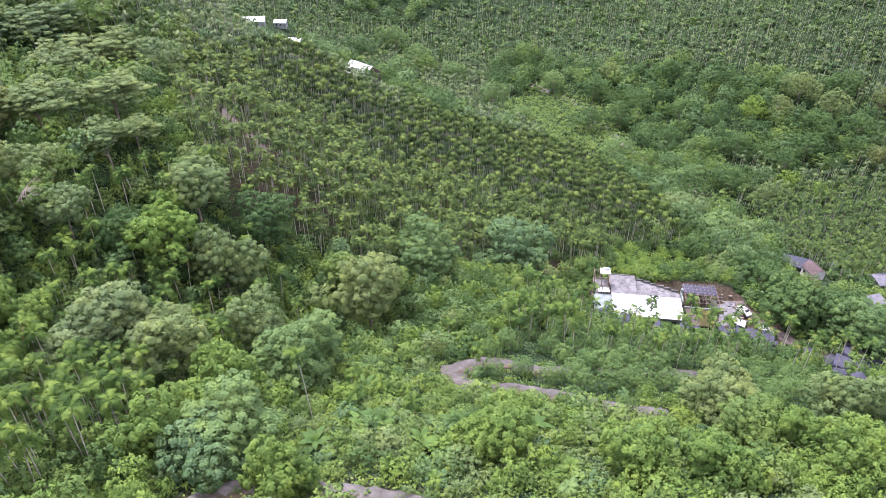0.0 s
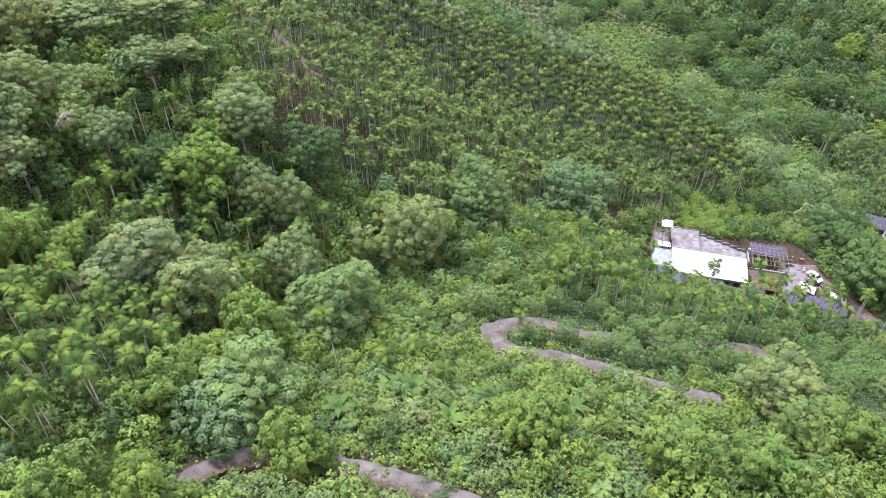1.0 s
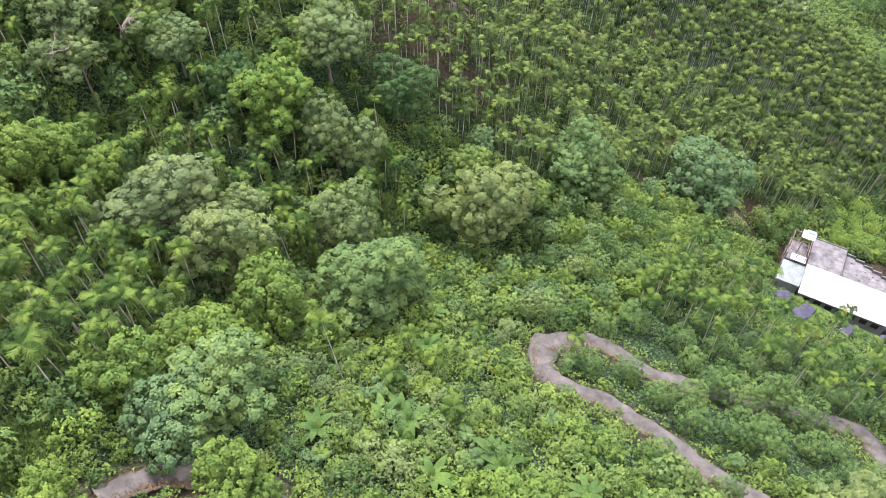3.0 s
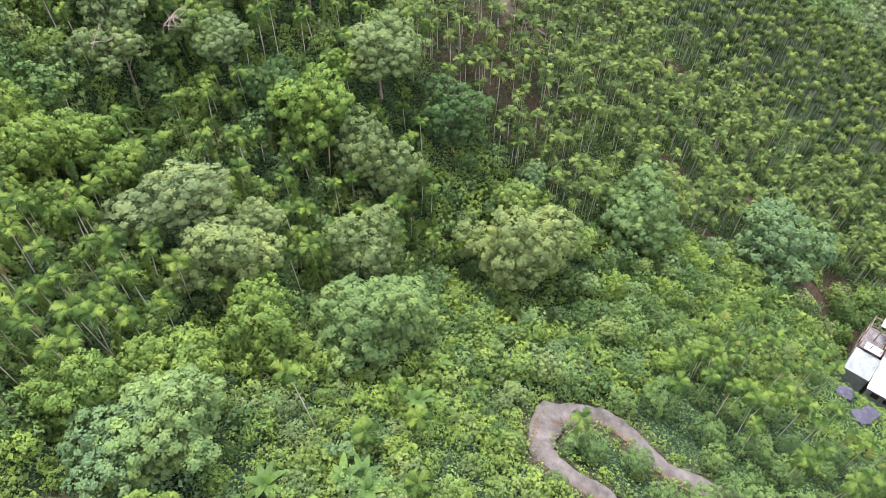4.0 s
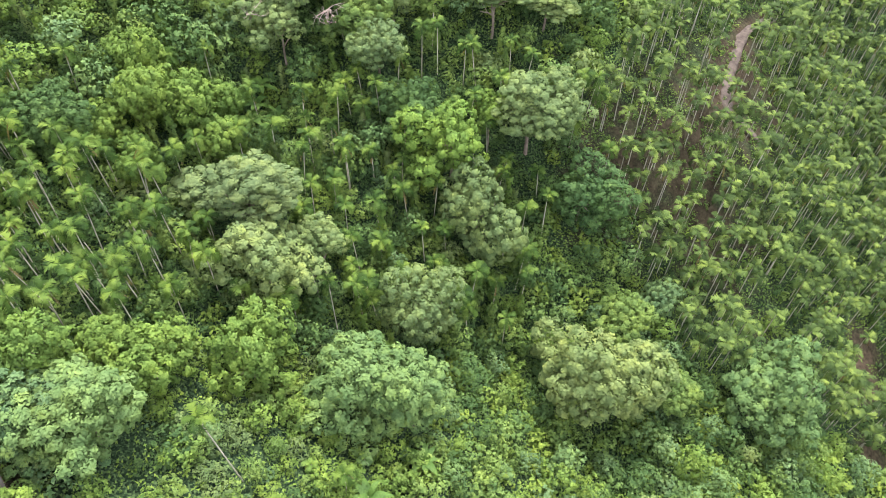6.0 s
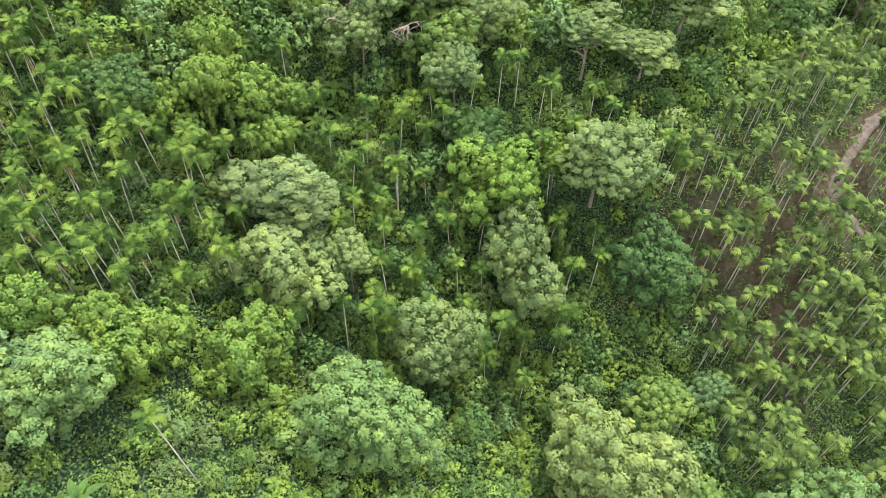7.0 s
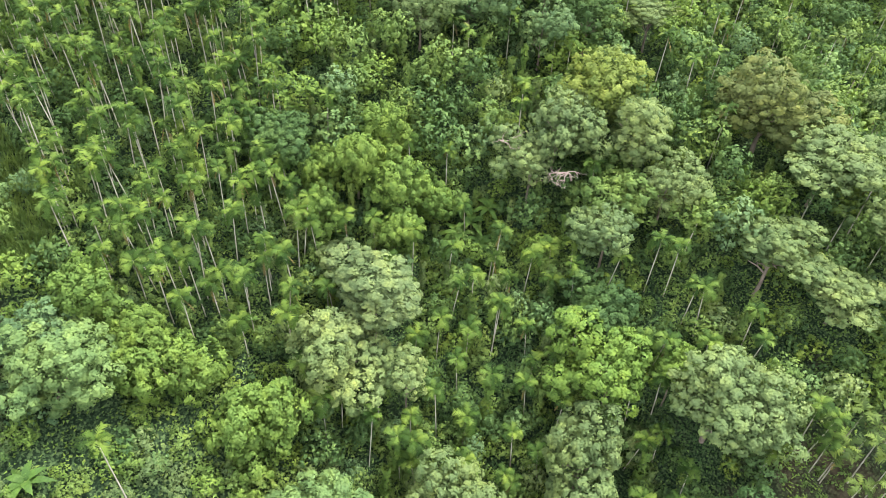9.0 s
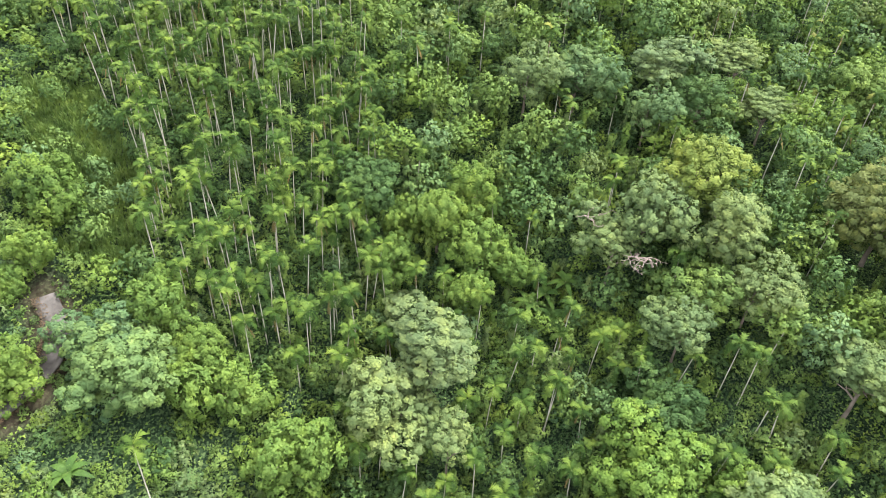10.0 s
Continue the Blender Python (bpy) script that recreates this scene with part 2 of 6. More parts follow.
def near_line(x, y, line):
    """Distance to a polyline in plan."""
    d = np.full(np.shape(x), 1e9)
    for (x0, y0), (x1, y1) in zip(line, line[1:]):
        dx, dy = x1 - x0, y1 - y0
        s = np.clip(((x - x0) * dx + (y - y0) * dy) / (dx * dx + dy * dy), 0, 1)
        d = np.minimum(d, np.hypot(x - x0 - s * dx, y - y0 - s * dy))
    return d


SLOPE = [(-60, 155), (-80, 202), (-71, 240), (-62, 322), (-38, 286), (-19, 284), (6, 315), (40, 323), (68, 335), (84, 293), (91, 262), (91, 228), (86, 207), (62, 204), (51, 184), (33, 180),
         (14, 170), (7, 160), (-14, 140), (-29, 139), (-39, 140), (-50, 135)]
GROVE = [(-57, 10), (-100, 30), (-88, 50), (-77, 60), (-66, 66), (-55, 76), (-44, 76), (-38, 68), (-36, 58), (-38, 50), (-46, 43), (-53, 27)]
GRASSLAND = [(-35, 47), (-40, 48), (-47, 42), (-55, 25), (-49, 17), (-40, 28), (-32, 37)]
GULLY = [(-62, 75), (-69, 105), (-72, 124), (-58, 134), (-40, 128), (-28, 112), (-34, 87), (-38, 78)]
CLEARING = [(-54, 138), (-58, 165), (-63, 190), (-45, 190), (-39, 172), (-27, 163), (-18, 156), (-30, 145), (-41, 134)]
ORCHARD = [(10, 103), (18, 122), (37, 122), (62, 128), (88, 112), (84, 92), (60, 78), (44, 81), (37, 85), (21, 83), (8, 92)]
HOUSE_YARD = [(46, 151), (44, 170), (60, 173), (84, 176), (92, 172), (96, 158), (104, 146), (113, 138), (108, 132), (97, 142), (88, 151), (70, 149)]
SEEN = [(-52, 0), (-108, 45), (-165, 120), (-120, 235), (165, 240), (120, 160), (56, 40), (5, 36), (-30, 28)]
HEAP_STRIP = [(44, 149), (44, 166), (50, 152), (72, 150), (88, 152), (84, 147), (66, 146)]
HEAPS = [(79.9, 151.9, 1.4), (80.6, 147.5, 1.6), (84.2, 151.9, 1.4), (85.6, 149.0, 1.4), (87.9, 148.4, 1.9), (87.4, 143.6, 1.9), (92.2, 148.5, 1.7), (92.3, 145.8, 1.6), (46.0, 135.1, 1.4), (55.5, 137.4, 1.4), (42.6, 139.1, 1.2), (70.9, 154.2, 1.4), (98.6, 140.7, 1.9), (101.4, 141.5, 1.7), (112.7, 141.2, 2.3), (106.1, 139.0, 1.7), (97.3, 123.3, 2.0), (113.8, 137.4, 2.3), (117.2, 137.7, 1.7), (90.8, 114.5, 1.4), (93.3, 111.7, 1.4), (47.4, 137.5, 1.3), (66.4, 154.7, 2.1), (70.7, 154.1, 1.8), (73.2, 152.9, 1.6), (65.7, 141.7, 1.4), (59.7, 154.7, 1.3)]
HOUSES = [(134.5, 215.0, 9), (133.5, 205, 8), (136.0, 203.5, 7), (161.5, 203, 5), (140.0, 174.5, 3.5), (-115, 428, 16), (-88, 427, 16), (-106, 470, 13), (-111, 412, 10), (-85, 410, 10), (-39.5, 355, 17), (-37, 345, 11), (-35, 333, 8), (-120, 449, 17), (-93, 447, 17), (-110, 487, 12)]
VALLEY_MEADOW = [(20, 395), (60, 440), (96, 420), (110, 330), (92, 300), (60, 340)]
LOWER_ROAD = [(-28.2, 44.0), (-26.8, 47.1), (-24.5, 49.3), (-20.7, 50.4), (-16.4, 50.6), (-12.3, 50), (-8.4, 49.2), (-4.6, 48.2), (2, 46)]
HAIRPIN = [(37, 77), (34, 77), (27, 79), (22, 82), (18, 83), (14, 85), (10, 85), (5, 86), (3, 90), (3, 94), (7, 98), (10, 99), (14, 98), (19, 96), (24, 97), (39, 101), (53, 105), (55, 95)]
YARD_ROAD = [(90, 165), (91, 160), (97, 150), (103, 141), (112, 133), (126, 128), (150, 130)]
SCARS = [(38.4, 179.5, 4), (31.8, 166.8, 4), (34.7, 171.2, 5), (9.7, 165.3, 3), (-6.0, 179.6, 4), (-1.1, 174.6, 4), (-21.2, 217.7, 5), (-17.7, 219.9, 4), (0.3, 247.9, 3), (12.6, 192.4, 4)]
BRIGHT_PLOT = [(56, 174), (73, 176), (88, 187), (84, 202), (63, 201), (57, 187)]
SLOPE_PATH = [(-41, 176), (-45, 172), (-49, 170.5), (-53, 174.5), (-58, 181), (-63, 189), (-66, 200)]
CREEK = [(60, 460), (84, 420), (100, 360), (118, 320), (130, 285), (150, 255), (180, 235)]


def smooth(line, n=4):
    """Catmull-Rom through the corners of a line."""
    p = [np.array(q, float) for q in (line[0], *line, line[-1])]
    out = []
    for a, b, c, d in zip(p, p[1:], p[2:], p[3:]):
        for k in range(n):
            t = k / n
            out.append(tuple(0.5 * (2 * b + (c - a) * t + (2 * a - 5 * b + 4 * c - d) * t * t + (3 * b - a - 3 * c + d) * t ** 3)))
    return out + [tuple(p[-1])]


LOWER_ROAD, HAIRPIN, YARD_ROAD, CREEK, SLOPE_PATH = smooth(LOWER_ROAD), smooth(HAIRPIN), smooth(YARD_ROAD), smooth(CREEK), smooth(SLOPE_PATH)


# ---- mesh helpers ----
def mesh_from(name, verts, faces, mat, smooth_faces=False, normals=None):
    """A mesh from arrays; faces: (n, 3) or (n, 4). normals: soft shading of leaf tufts, one a vertex."""
    me = bpy.data.meshes.new(name)
    verts, faces = np.asarray(verts, np.float32), np.asarray(faces, np.int32)
    n, k = faces.shape
    me.vertices.add(len(verts))
    me.vertices.foreach_set("co", verts.ravel())
    me.loops.add(n * k)
    me.loops.foreach_set("vertex_index", faces.ravel())
    me.polygons.add(n)
    me.polygons.foreach_set("loop_start", np.arange(0, n * k, k, dtype=np.int32))
    if smooth_faces:
        me.polygons.foreach_set("use_smooth", np.ones(n, bool))
    me.update(calc_edges=True)
    if normals is not None:
        soft = me.attributes.new("custom_normal", "FLOAT_VECTOR", "POINT")
        soft.data.foreach_set("vector", np.asarray(normals, np.float32).ravel())
    me.materials.append(mat)
    return me


def leaf_mesh(name, arrays, mat):
    return mesh_from(name, arrays[0], arrays[1], mat, False, arrays[2] if len(arrays) > 2 else None)


def part(name, data, parent, mat=None, label="", at=None):
    ob = new(name, data)
    ob.parent = parent
    if at is not None:
        ob.matrix_basis = at
    if mat is not None:
        ob.material_slots[0].link = "OBJECT"
        ob.material_slots[0].material = mat
    if label:
        ob["label"] = label
    return ob


def bm_mesh(name, bm, mat):
    me = bpy.data.meshes.new(name)
    bm.to_mesh(me)
    bm.free()
    me.materials.append(mat)
    return me


def unit(v):
    return v / np.maximum(np.linalg.norm(v, axis=-1, keepdims=True), 1e-9)


def cards(rng, at, out, soft, length, width, hang=0.2, turn=0.7):
    """Leaves, a triangle each. at: places, out: the way the blade's face looks, soft: its shading normal."""
    n = len(at)
    nrm = unit(out + rng.normal(0, turn, (n, 3)))
    nrm *= np.sign((nrm * soft).sum(1, keepdims=True) + 1e-6)
    side = unit(np.cross(nrm, rng.normal(0, 1, (n, 3))))
    rib = np.cross(side, nrm)
    rib[:, 2] -= hang
    rib = unit(rib)
    ln = length * rng.uniform(0.7, 1.3, (n, 1))
    wd = width * rng.uniform(0.75, 1.25, (n, 1))
    v = np.stack([at - rib * ln * 0.5 - side * wd * 0.5, at - rib * ln * 0.35 + side * wd * 0.5, at + rib * ln * 0.5], 1).reshape(-1, 3)
    f = np.arange(n * 3).reshape(-1, 3)
    face = np.cross(v[1::3] - v[0::3], v[2::3] - v[0::3])
    back = (face * soft).sum(1) < 0
    f[back] = f[back][:, ::-1]
    shade = unit(0.6 * soft + 0.4 * nrm)
    return v, f, np.repeat(shade, 3, 0)


def crown_arrays(seed, count, mains, spread, main_r, tufts, tuft_r, length, width, flat=0.9, low=-0.5, hang=0.2, turn=0.38, drape=0.85, pad=0.0, dome=0.0):
    """A crown of radius about 1 round the origin: uneven boughs, each covered with tufts of leaves, with gaps between."""
    rng = np.random.default_rng(seed)
    c = unit(rng.normal(0, 1, (mains, 3))) * rng.uniform(0.45, 1.0, (mains, 1)) * spread
    c[:, 2] = np.maximum(c[:, 2], low * 0.8) * flat
    squash = np.array([1, 1, pad or 0.5 + 0.5 * flat])
    lop = unit(rng.normal(0, 1, (3, 3)) * [1, 1, 0.4])
    c *= 1 + 0.25 * np.tanh(2 * (unit(c) @ lop.T)).sum(1, keepdims=True) * [1, 1, 0.6]
    r = main_r * rng.uniform(0.65, 1.35, mains)
    c[0], r[0] = (0.0, 0.0, 0.30 * flat), main_r * 1.35
    c[1], r[1] = (*rng.uniform(-0.25, 0.25, 2), 0.1), main_r * 1.3
    k = rng.choice(mains, tufts * 9, p=r ** 2 / (r ** 2).sum())
    d = unit(rng.normal(0, 1, (tufts * 9, 3)) + [0, 0, 0.4])
    p = c[k] + d * (r[k] * rng.uniform(0.85, 1.1, tufts * 9))[:, None] * squash
    keep = p[:, 2] > low
    for j in range(mains):
        keep &= ~((np.linalg.norm((p - c[j]) / squash, axis=1) < r[j] * 0.82) & (k != j))
    p, d = p[keep], d[keep]
    apart = [0]
    for j in range(1, len(p)):
        if len(apart) < tufts and ((p[apart] - p[j]) ** 2).sum(1).min() > (1.5 * tuft_r) ** 2:
            apart.append(j)
    p, d = p[apart], d[apart]
    tr = tuft_r * rng.uniform(0.6, 1.4, len(p))
    t = rng.choice(len(p), count, p=tr ** 2 / (tr ** 2).sum())
    e = unit(rng.normal(0, 1, (count, 3)) + d[t] * 1.2 + [0, 0, 0.3])
    at = p[t] + e * (tr[t] * rng.uniform(0.6, 1.08, count))[:, None] * [1, 1, drape]
    soft = unit(0.7 * e + 0.5 * d[t] + dome * unit(at) + [0, 0, 0.2])
    m = count // 4
    k = rng.choice(mains, m, p=r ** 2 / (r ** 2).sum())
    g = unit(rng.normal(0, 1, (m, 3)) + [0, 0, 0.5])
    inner = c[k] + g * (r[k] * rng.uniform(0.55, 0.82, m))[:, None] * squash
    at, e, soft = np.concatenate([at[m:], inner]), np.concatenate([e[m:], g]), np.concatenate([soft[m:], g])
    return cards(rng, at, e + [0, 0, 0.4], soft, length, width, hang, turn)


def tube(path, radii, sides=6, cap=True):
    path = np.asarray(path, float)
    v, f = [], []
    for i, (p, r) in enumerate(zip(path, radii)):
        t = unit(path[min(i + 1, len(path) - 1)] - path[max(i - 1, 0)])
        a = unit(np.cross(t, [0.3, 1, 0.2]))
        b = np.cross(t, a)
        for s in range(sides):
            an = 2 * math.pi * s / sides
            v.append(p + r * (a * math.cos(an) + b * math.sin(an)))
    for i in range(len(path) - 1):
        for s in range(sides):
            a0, a1 = i * sides + s, i * sides + (s + 1) % sides
            f += [(a0, a1, a1 + sides), (a0, a1 + sides, a0 + sides)]
    if cap:
        v.append(path[-1])
        e = (len(path) - 1) * sides
        f += [(e + s, e + (s + 1) % sides, len(v) - 1) for s in range(sides)]
    return np.array(v), np.array(f)


def join(pieces):
    vs, fs, ns, n = [], [], [], 0
    for v, f, *soft in pieces:
        vs.append(v)
        fs.append(f + n)
        ns += soft
        n += len(v)
    out = (np.concatenate(vs), np.concatenate(fs))
    return (*out, np.concatenate(ns)) if len(ns) == len(vs) else out


def spread_join(rng, variants, at, scale, lean=0.08):
    """Many copies of the variants, turned and sized, as one set of arrays."""
    at, scale = np.asarray(at, float), np.asarray(scale, float)
    if scale.ndim == 1:
        scale = np.repeat(scale[:, None], 3, 1)
    pick = rng.integers(0, len(variants), len(at))
    out = []
    for k, (v, f, *soft) in enumerate(variants):
        s = np.nonzero(pick == k)[0]
        if not len(s):
            continue
        a = rng.uniform(0, 2 * math.pi, len(s))
        ca, sa = np.cos(a)[:, None], np.sin(a)[:, None]
        lx, ly = rng.normal(0, lean, (2, len(s)))
        w = v[None] * scale[s][:, None]
        x = w[..., 0] * ca - w[..., 1] * sa + w[..., 2] * lx[:, None]
        y = w[..., 0] * sa + w[..., 1] * ca + w[..., 2] * ly[:, None]
        p = np.stack([x, y, w[..., 2]], -1) + at[s][:, None]
        made = [p.reshape(-1, 3), (f[None] + (np.arange(len(s)) * len(v))[:, None, None]).reshape(-1, f.shape[1])]
        for m in soft:
            made.append(np.stack([m[:, 0] * ca - m[:, 1] * sa, m[:, 0] * sa + m[:, 1] * ca, np.repeat(m[None, :, 2], len(s), 0)], -1).reshape(-1, 3))
        out.append(made)
    return join(out)


def jitter_grid(rng, x0, x1, y0, y1, step, wobble=0.45):
    gx, gy = np.meshgrid(np.arange(x0, x1, step), np.arange(y0, y1, step))
    p = np.stack([gx.ravel(), gy.ravel()], 1)
    return p + rng.uniform(-wobble, wobble, p.shape) * step


# ---- ground: one sheet, fine in the middle, coarse to the horizon ----
def axis(lo, hi, step, far):
    mid = np.arange(lo, hi + 0.1, step)
    grow = step * 1.28 ** np.arange(1, 60)
    tail = np.cumsum(grow)
    tail = tail[tail < far]
    return np.concatenate([lo - tail[::-1], mid, hi + tail])


def build_ground():
    xs, ys = axis(-150, 230, 2.0, 2600), axis(10, 470, 2.0, 2600)
    gx, gy = np.meshgrid(xs, ys)
    z = ground(gx, gy)
    rng = np.random.default_rng(3)
    z = z + 0.35 * np.sin(gx * 0.9 + 2 * np.sin(gy * 0.31)) * np.cos(gy * 0.8 + np.sin(gx * 0.4)) + rng.normal(0, 0.10, gx.shape)
    road = np.minimum(np.minimum(near_line(gx, gy, LOWER_ROAD), near_line(gx, gy, HAIRPIN)), near_line(gx, gy, YARD_ROAD))
    z = z - 0.5 * np.clip(1 - (road - 2.0) / 2.0, 0, 1)
    z = z - 3.0 * np.clip(1 - near_line(gx, gy, CREEK) / 9.0, 0, 1)
    v = np.stack([gx, gy, z], -1).reshape(-1, 3)
    ny, nx = gx.shape
    i = (np.arange(ny - 1)[:, None] * nx + np.arange(nx - 1)[None]).ravel()[:, None]
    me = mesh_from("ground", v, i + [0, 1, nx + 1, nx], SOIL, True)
    edge = np.where(in_poly(gx, gy, CLEARING), 1, -1) * near_line(gx, gy, CLEARING + CLEARING[:1])
    bare = np.clip(0.25 + edge / 14 + rng.normal(0, 0.3, gx.shape), 0, 0.85) + 0.8 * np.clip(1 - (road - 1.5) / 2.5, 0, 1) + 0.9 * in_poly(gx, gy, HOUSE_YARD)
    bare += 0.9 * np.clip(1 - near_line(gx, gy, CREEK) / 7.0, 0, 1) * (gy < 310) + 0.9 * np.clip(1 - near_line(gx, gy, SLOPE_PATH) / 4, 0, 1)
    for x, y, r in SCARS:
        bare += 0.9 * np.clip(1.6 - np.hypot(gx - x, gy - y) / r, 0, 1)
    at = me.attributes.new("bare", "FLOAT", "POINT")
    at.data.foreach_set("value", np.clip(bare, 0, 1).ravel().astype(np.float32))
    return tagged(new("ground", me), "steep green hillside and valley of soil and grass", "ground", kind="structure")


build_ground()


def road_strip(name, line, width, label, mat, bend=0.0):
    """A concrete slab that follows the land, level across, 20 cm thick."""
    p = np.array(line)
    v, f = [], []
    rng = np.random.default_rng(5)
    for i, q in enumerate(p):
        t = unit(p[min(i + 1, len(p) - 1)] - p[max(i - 1, 0)])
        n = np.array([-t[1], t[0]])
        z = float(ground(*q))
        for s, dz in ((-1, -0.4), (-1, 0.12), (-0.4, 0.15), (0.4, 0.15), (1, 0.12), (1, -0.4)):
            w = (width + bend * math.exp(-((q[0] - 4) ** 2 + (q[1] - 92.5) ** 2) / 22)) * 0.5 * s * (1 + 0.10 * rng.normal())
            v.append((q[0] + n[0] * w, q[1] + n[1] * w, z + dz))
    for i in range(len(p) - 1):
        for k in range(5):
            a = i * 6 + k
            f.append((a, a + 6, a + 7, a + 1))
    return tagged(new(name, mesh_from(name, v, f, mat)), label, "road", kind="structure")


road_strip("road_hairpin", HAIRPIN, 2.8, "worn grey concrete farm road with a hairpin bend", CONCRETE, 1.8)
road_strip("road_lower", LOWER_ROAD, 2.6, "grey concrete farm track with leaf litter, half hidden by bushes", CONCRETE)
road_strip("road_slope_path", SLOPE_PATH, 3.0, "pale brown dirt path through the palm plantation", DIRT)
road_strip("road_yard", YARD_ROAD, 3.4, "dusty brown concrete lane past the farm sheds", LANE)

# ---- plants: shapes ----
ROUND = [crown_arrays(s, 11500, 19, 0.72, 0.34, 190, 0.125, 0.066, 0.048, 0.95, -0.75, 0.2, 0.42) for s in (11, 12, 13)]
TIERED = [crown_arrays(s, 10500, 22, 0.76, 0.31, 190, 0.120, 0.066, 0.046, 0.75, -0.6, 0.1, 0.38, 0.55, 0.55) for s in (21, 22, 23)]
DRAPED = [crown_arrays(s, 11500, 20, 0.74, 0.32, 170, 0.125, 0.070, 0.050, 1.0, -0.9, 0.5, 0.45, 1.3) for s in (31, 32, 33)]
FINE = [crown_arrays(s, 19000, 24, 0.76, 0.32, 270, 0.110, 0.054, 0.040, 0.85, -0.65, 0.15, 0.38, 0.75) for s in (16, 17, 18)]
LAYERED = [crown_arrays(s, 15000, 24, 0.80, 0.30, 210, 0.108, 0.060, 0.043, 0.85, -0.55, 0.1, 0.38, 0.5, 0.42) for s in (24, 25, 26)]
FRONT_BUSH = [crown_arrays(s, 480, 7, 0.44, 0.50, 32, 0.20, 0.160, 0.118, 0.85, -0.15, 0.2, 0.35, dome=0.8) for s in range(161, 169)]
FAR_CROWN = [crown_arrays(s, 6200, 17, 0.72, 0.36, 130, 0.12, 0.056, 0.042, 0.8, -0.5, dome=0.4) for s in (36, 37, 38)]
BUSH = [crown_arrays(s, 190, 6, 0.56, 0.5, 20, 0.24, 0.26, 0.19, 0.8, -0.1) for s in range(41, 51)]
THICKET = [crown_arrays(s, 620, 9, 0.58, 0.44, 40, 0.175, 0.145, 0.105, 0.9, -0.45, 0.3, 0.4, dome=0.3) for s in range(141, 149)]
FAR_BUSH = [crown_arrays(s, 44, 4, 0.5, 0.5, 9, 0.3, 0.5, 0.36, 0.8, -0.1) for s in range(151, 157)]
NEAR_WOODS = [crown_arrays(s, 750, 9, 0.56, 0.46, 44, 0.17, 0.105, 0.08, 0.9, -0.3, dome=0.5) for s in range(191, 197)]
WOODS = [crown_arrays(s, 420, 8, 0.56, 0.46, 30, 0.19, 0.15, 0.115, 0.9, -0.25, dome=0.5) for s in range(171, 179)]
SHRUB = [crown_arrays(s, 2500, 9, 0.36, 0.56, 80, 0.150, 0.092, 0.062, 0.95, -0.6, 0.2, 0.3, dome=1.3) for s in range(51, 55)]


def named(tag, arrays, mat):
    return [leaf_mesh(tag, a, mat) for a in arrays]


ROUND_ME, TIERED_ME, DRAPED_ME = named("crown_round", ROUND, LEAF["mid"]), named("crown_tiered", TIERED, LEAF["feather"]), named("crown_draped", DRAPED, LEAF["vine"])
LAYERED_ME = named("crown_layered", LAYERED, LEAF["pale"])
FINE_ME = named("crown_fine", FINE, LEAF["pale"])
FAR_ME = named("crown_far", FAR_CROWN, LEAF["mid"])
SHRUB_ME = named("crown_shrub", SHRUB, LEAF["orchard"])


def trunk_arrays(seed, limbs=7):
    """Trunk and forking limbs: 1 high up to the middle of the crown, limbs out to 0.7."""
    rng = np.random.default_rng(seed)
    pieces = [tube([(0, 0, -0.15), (0.02, 0.01, 0.25), (0.0, 0.03, 0.6), (0.03, 0.0, 1.0)], (0.05, 0.036, 0.03, 0.022), 8)]
    for i in range(limbs):
        a = 2 * math.pi * (i + rng.uniform(-0.3, 0.3)) / limbs
        z0, r = rng.uniform(0.35, 0.7), rng.uniform(0.25, 0.45)
        end = (r * math.cos(a), r * math.sin(a), z0 + rng.uniform(0.15, 0.35))
        mid_ = (end[0] * 0.45, end[1] * 0.45, z0 + (end[2] - z0) * 0.65)
        pieces.append(tube([(0, 0, z0), mid_, end], (0.02, 0.014, 0.006), 6))
        b = a + rng.uniform(-0.9, 0.9)
        pieces.append(tube([mid_, (mid_[0] + 0.15 * math.cos(b), mid_[1] + 0.15 * math.sin(b), mid_[2] + 0.18)], (0.010, 0.004), 5))
    return join(pieces)


TALL = {(-52.4, 83.6): 0.6, (-45.5, 82.4): 0.9, (-43.3, 114.6): 1.15, (-15.2, 119.3): 1.0}
TRUNK_ME = [mesh_from("trunk", *trunk_arrays(s), BARK) for s in (61, 62, 63)]

KINDS = {
    "pale": ("shade_tree", TIERED_ME, 0.8, "pale grey-green broad tree with layered crown on the slope"),
    "feather": ("albizia_tree", TIERED_ME, 0.85, "soft light-green feathery tree with a wide crown"),
    "lime": ("broadleaf_tree", ROUND_ME, 0.95, "bright lime-green leafy tree in the gully"),
    "grey": ("old_tree", ROUND_ME, 0.85, "large grey-green tree with a dense uneven crown"),
    "mid": ("broadleaf_tree", ROUND_ME, 0.9, "mid-green leafy tree on the hillside"),
    "olive": ("broadleaf_tree", ROUND_ME, 0.95, "olive-green dense tree above the gully"),
    "blue": ("broadleaf_tree", ROUND_ME, 0.9, "bluish-green leafy tree among palms"),
    "dark": ("forest_tree", ROUND_ME, 0.9, "dark green forest tree in the shade"),
    "vine": ("vine_covered_tree", DRAPED_ME, 0.95, "bright green tree draped in climbing vines"),
    "yellow": ("flowering_tree", ROUND_ME, 0.85, "yellow-green tree in fresh leaf on the hillside"),
    "brown": ("broadleaf_tree", ROUND_ME, 0.85, "brownish-green tree with a domed crown"),
}
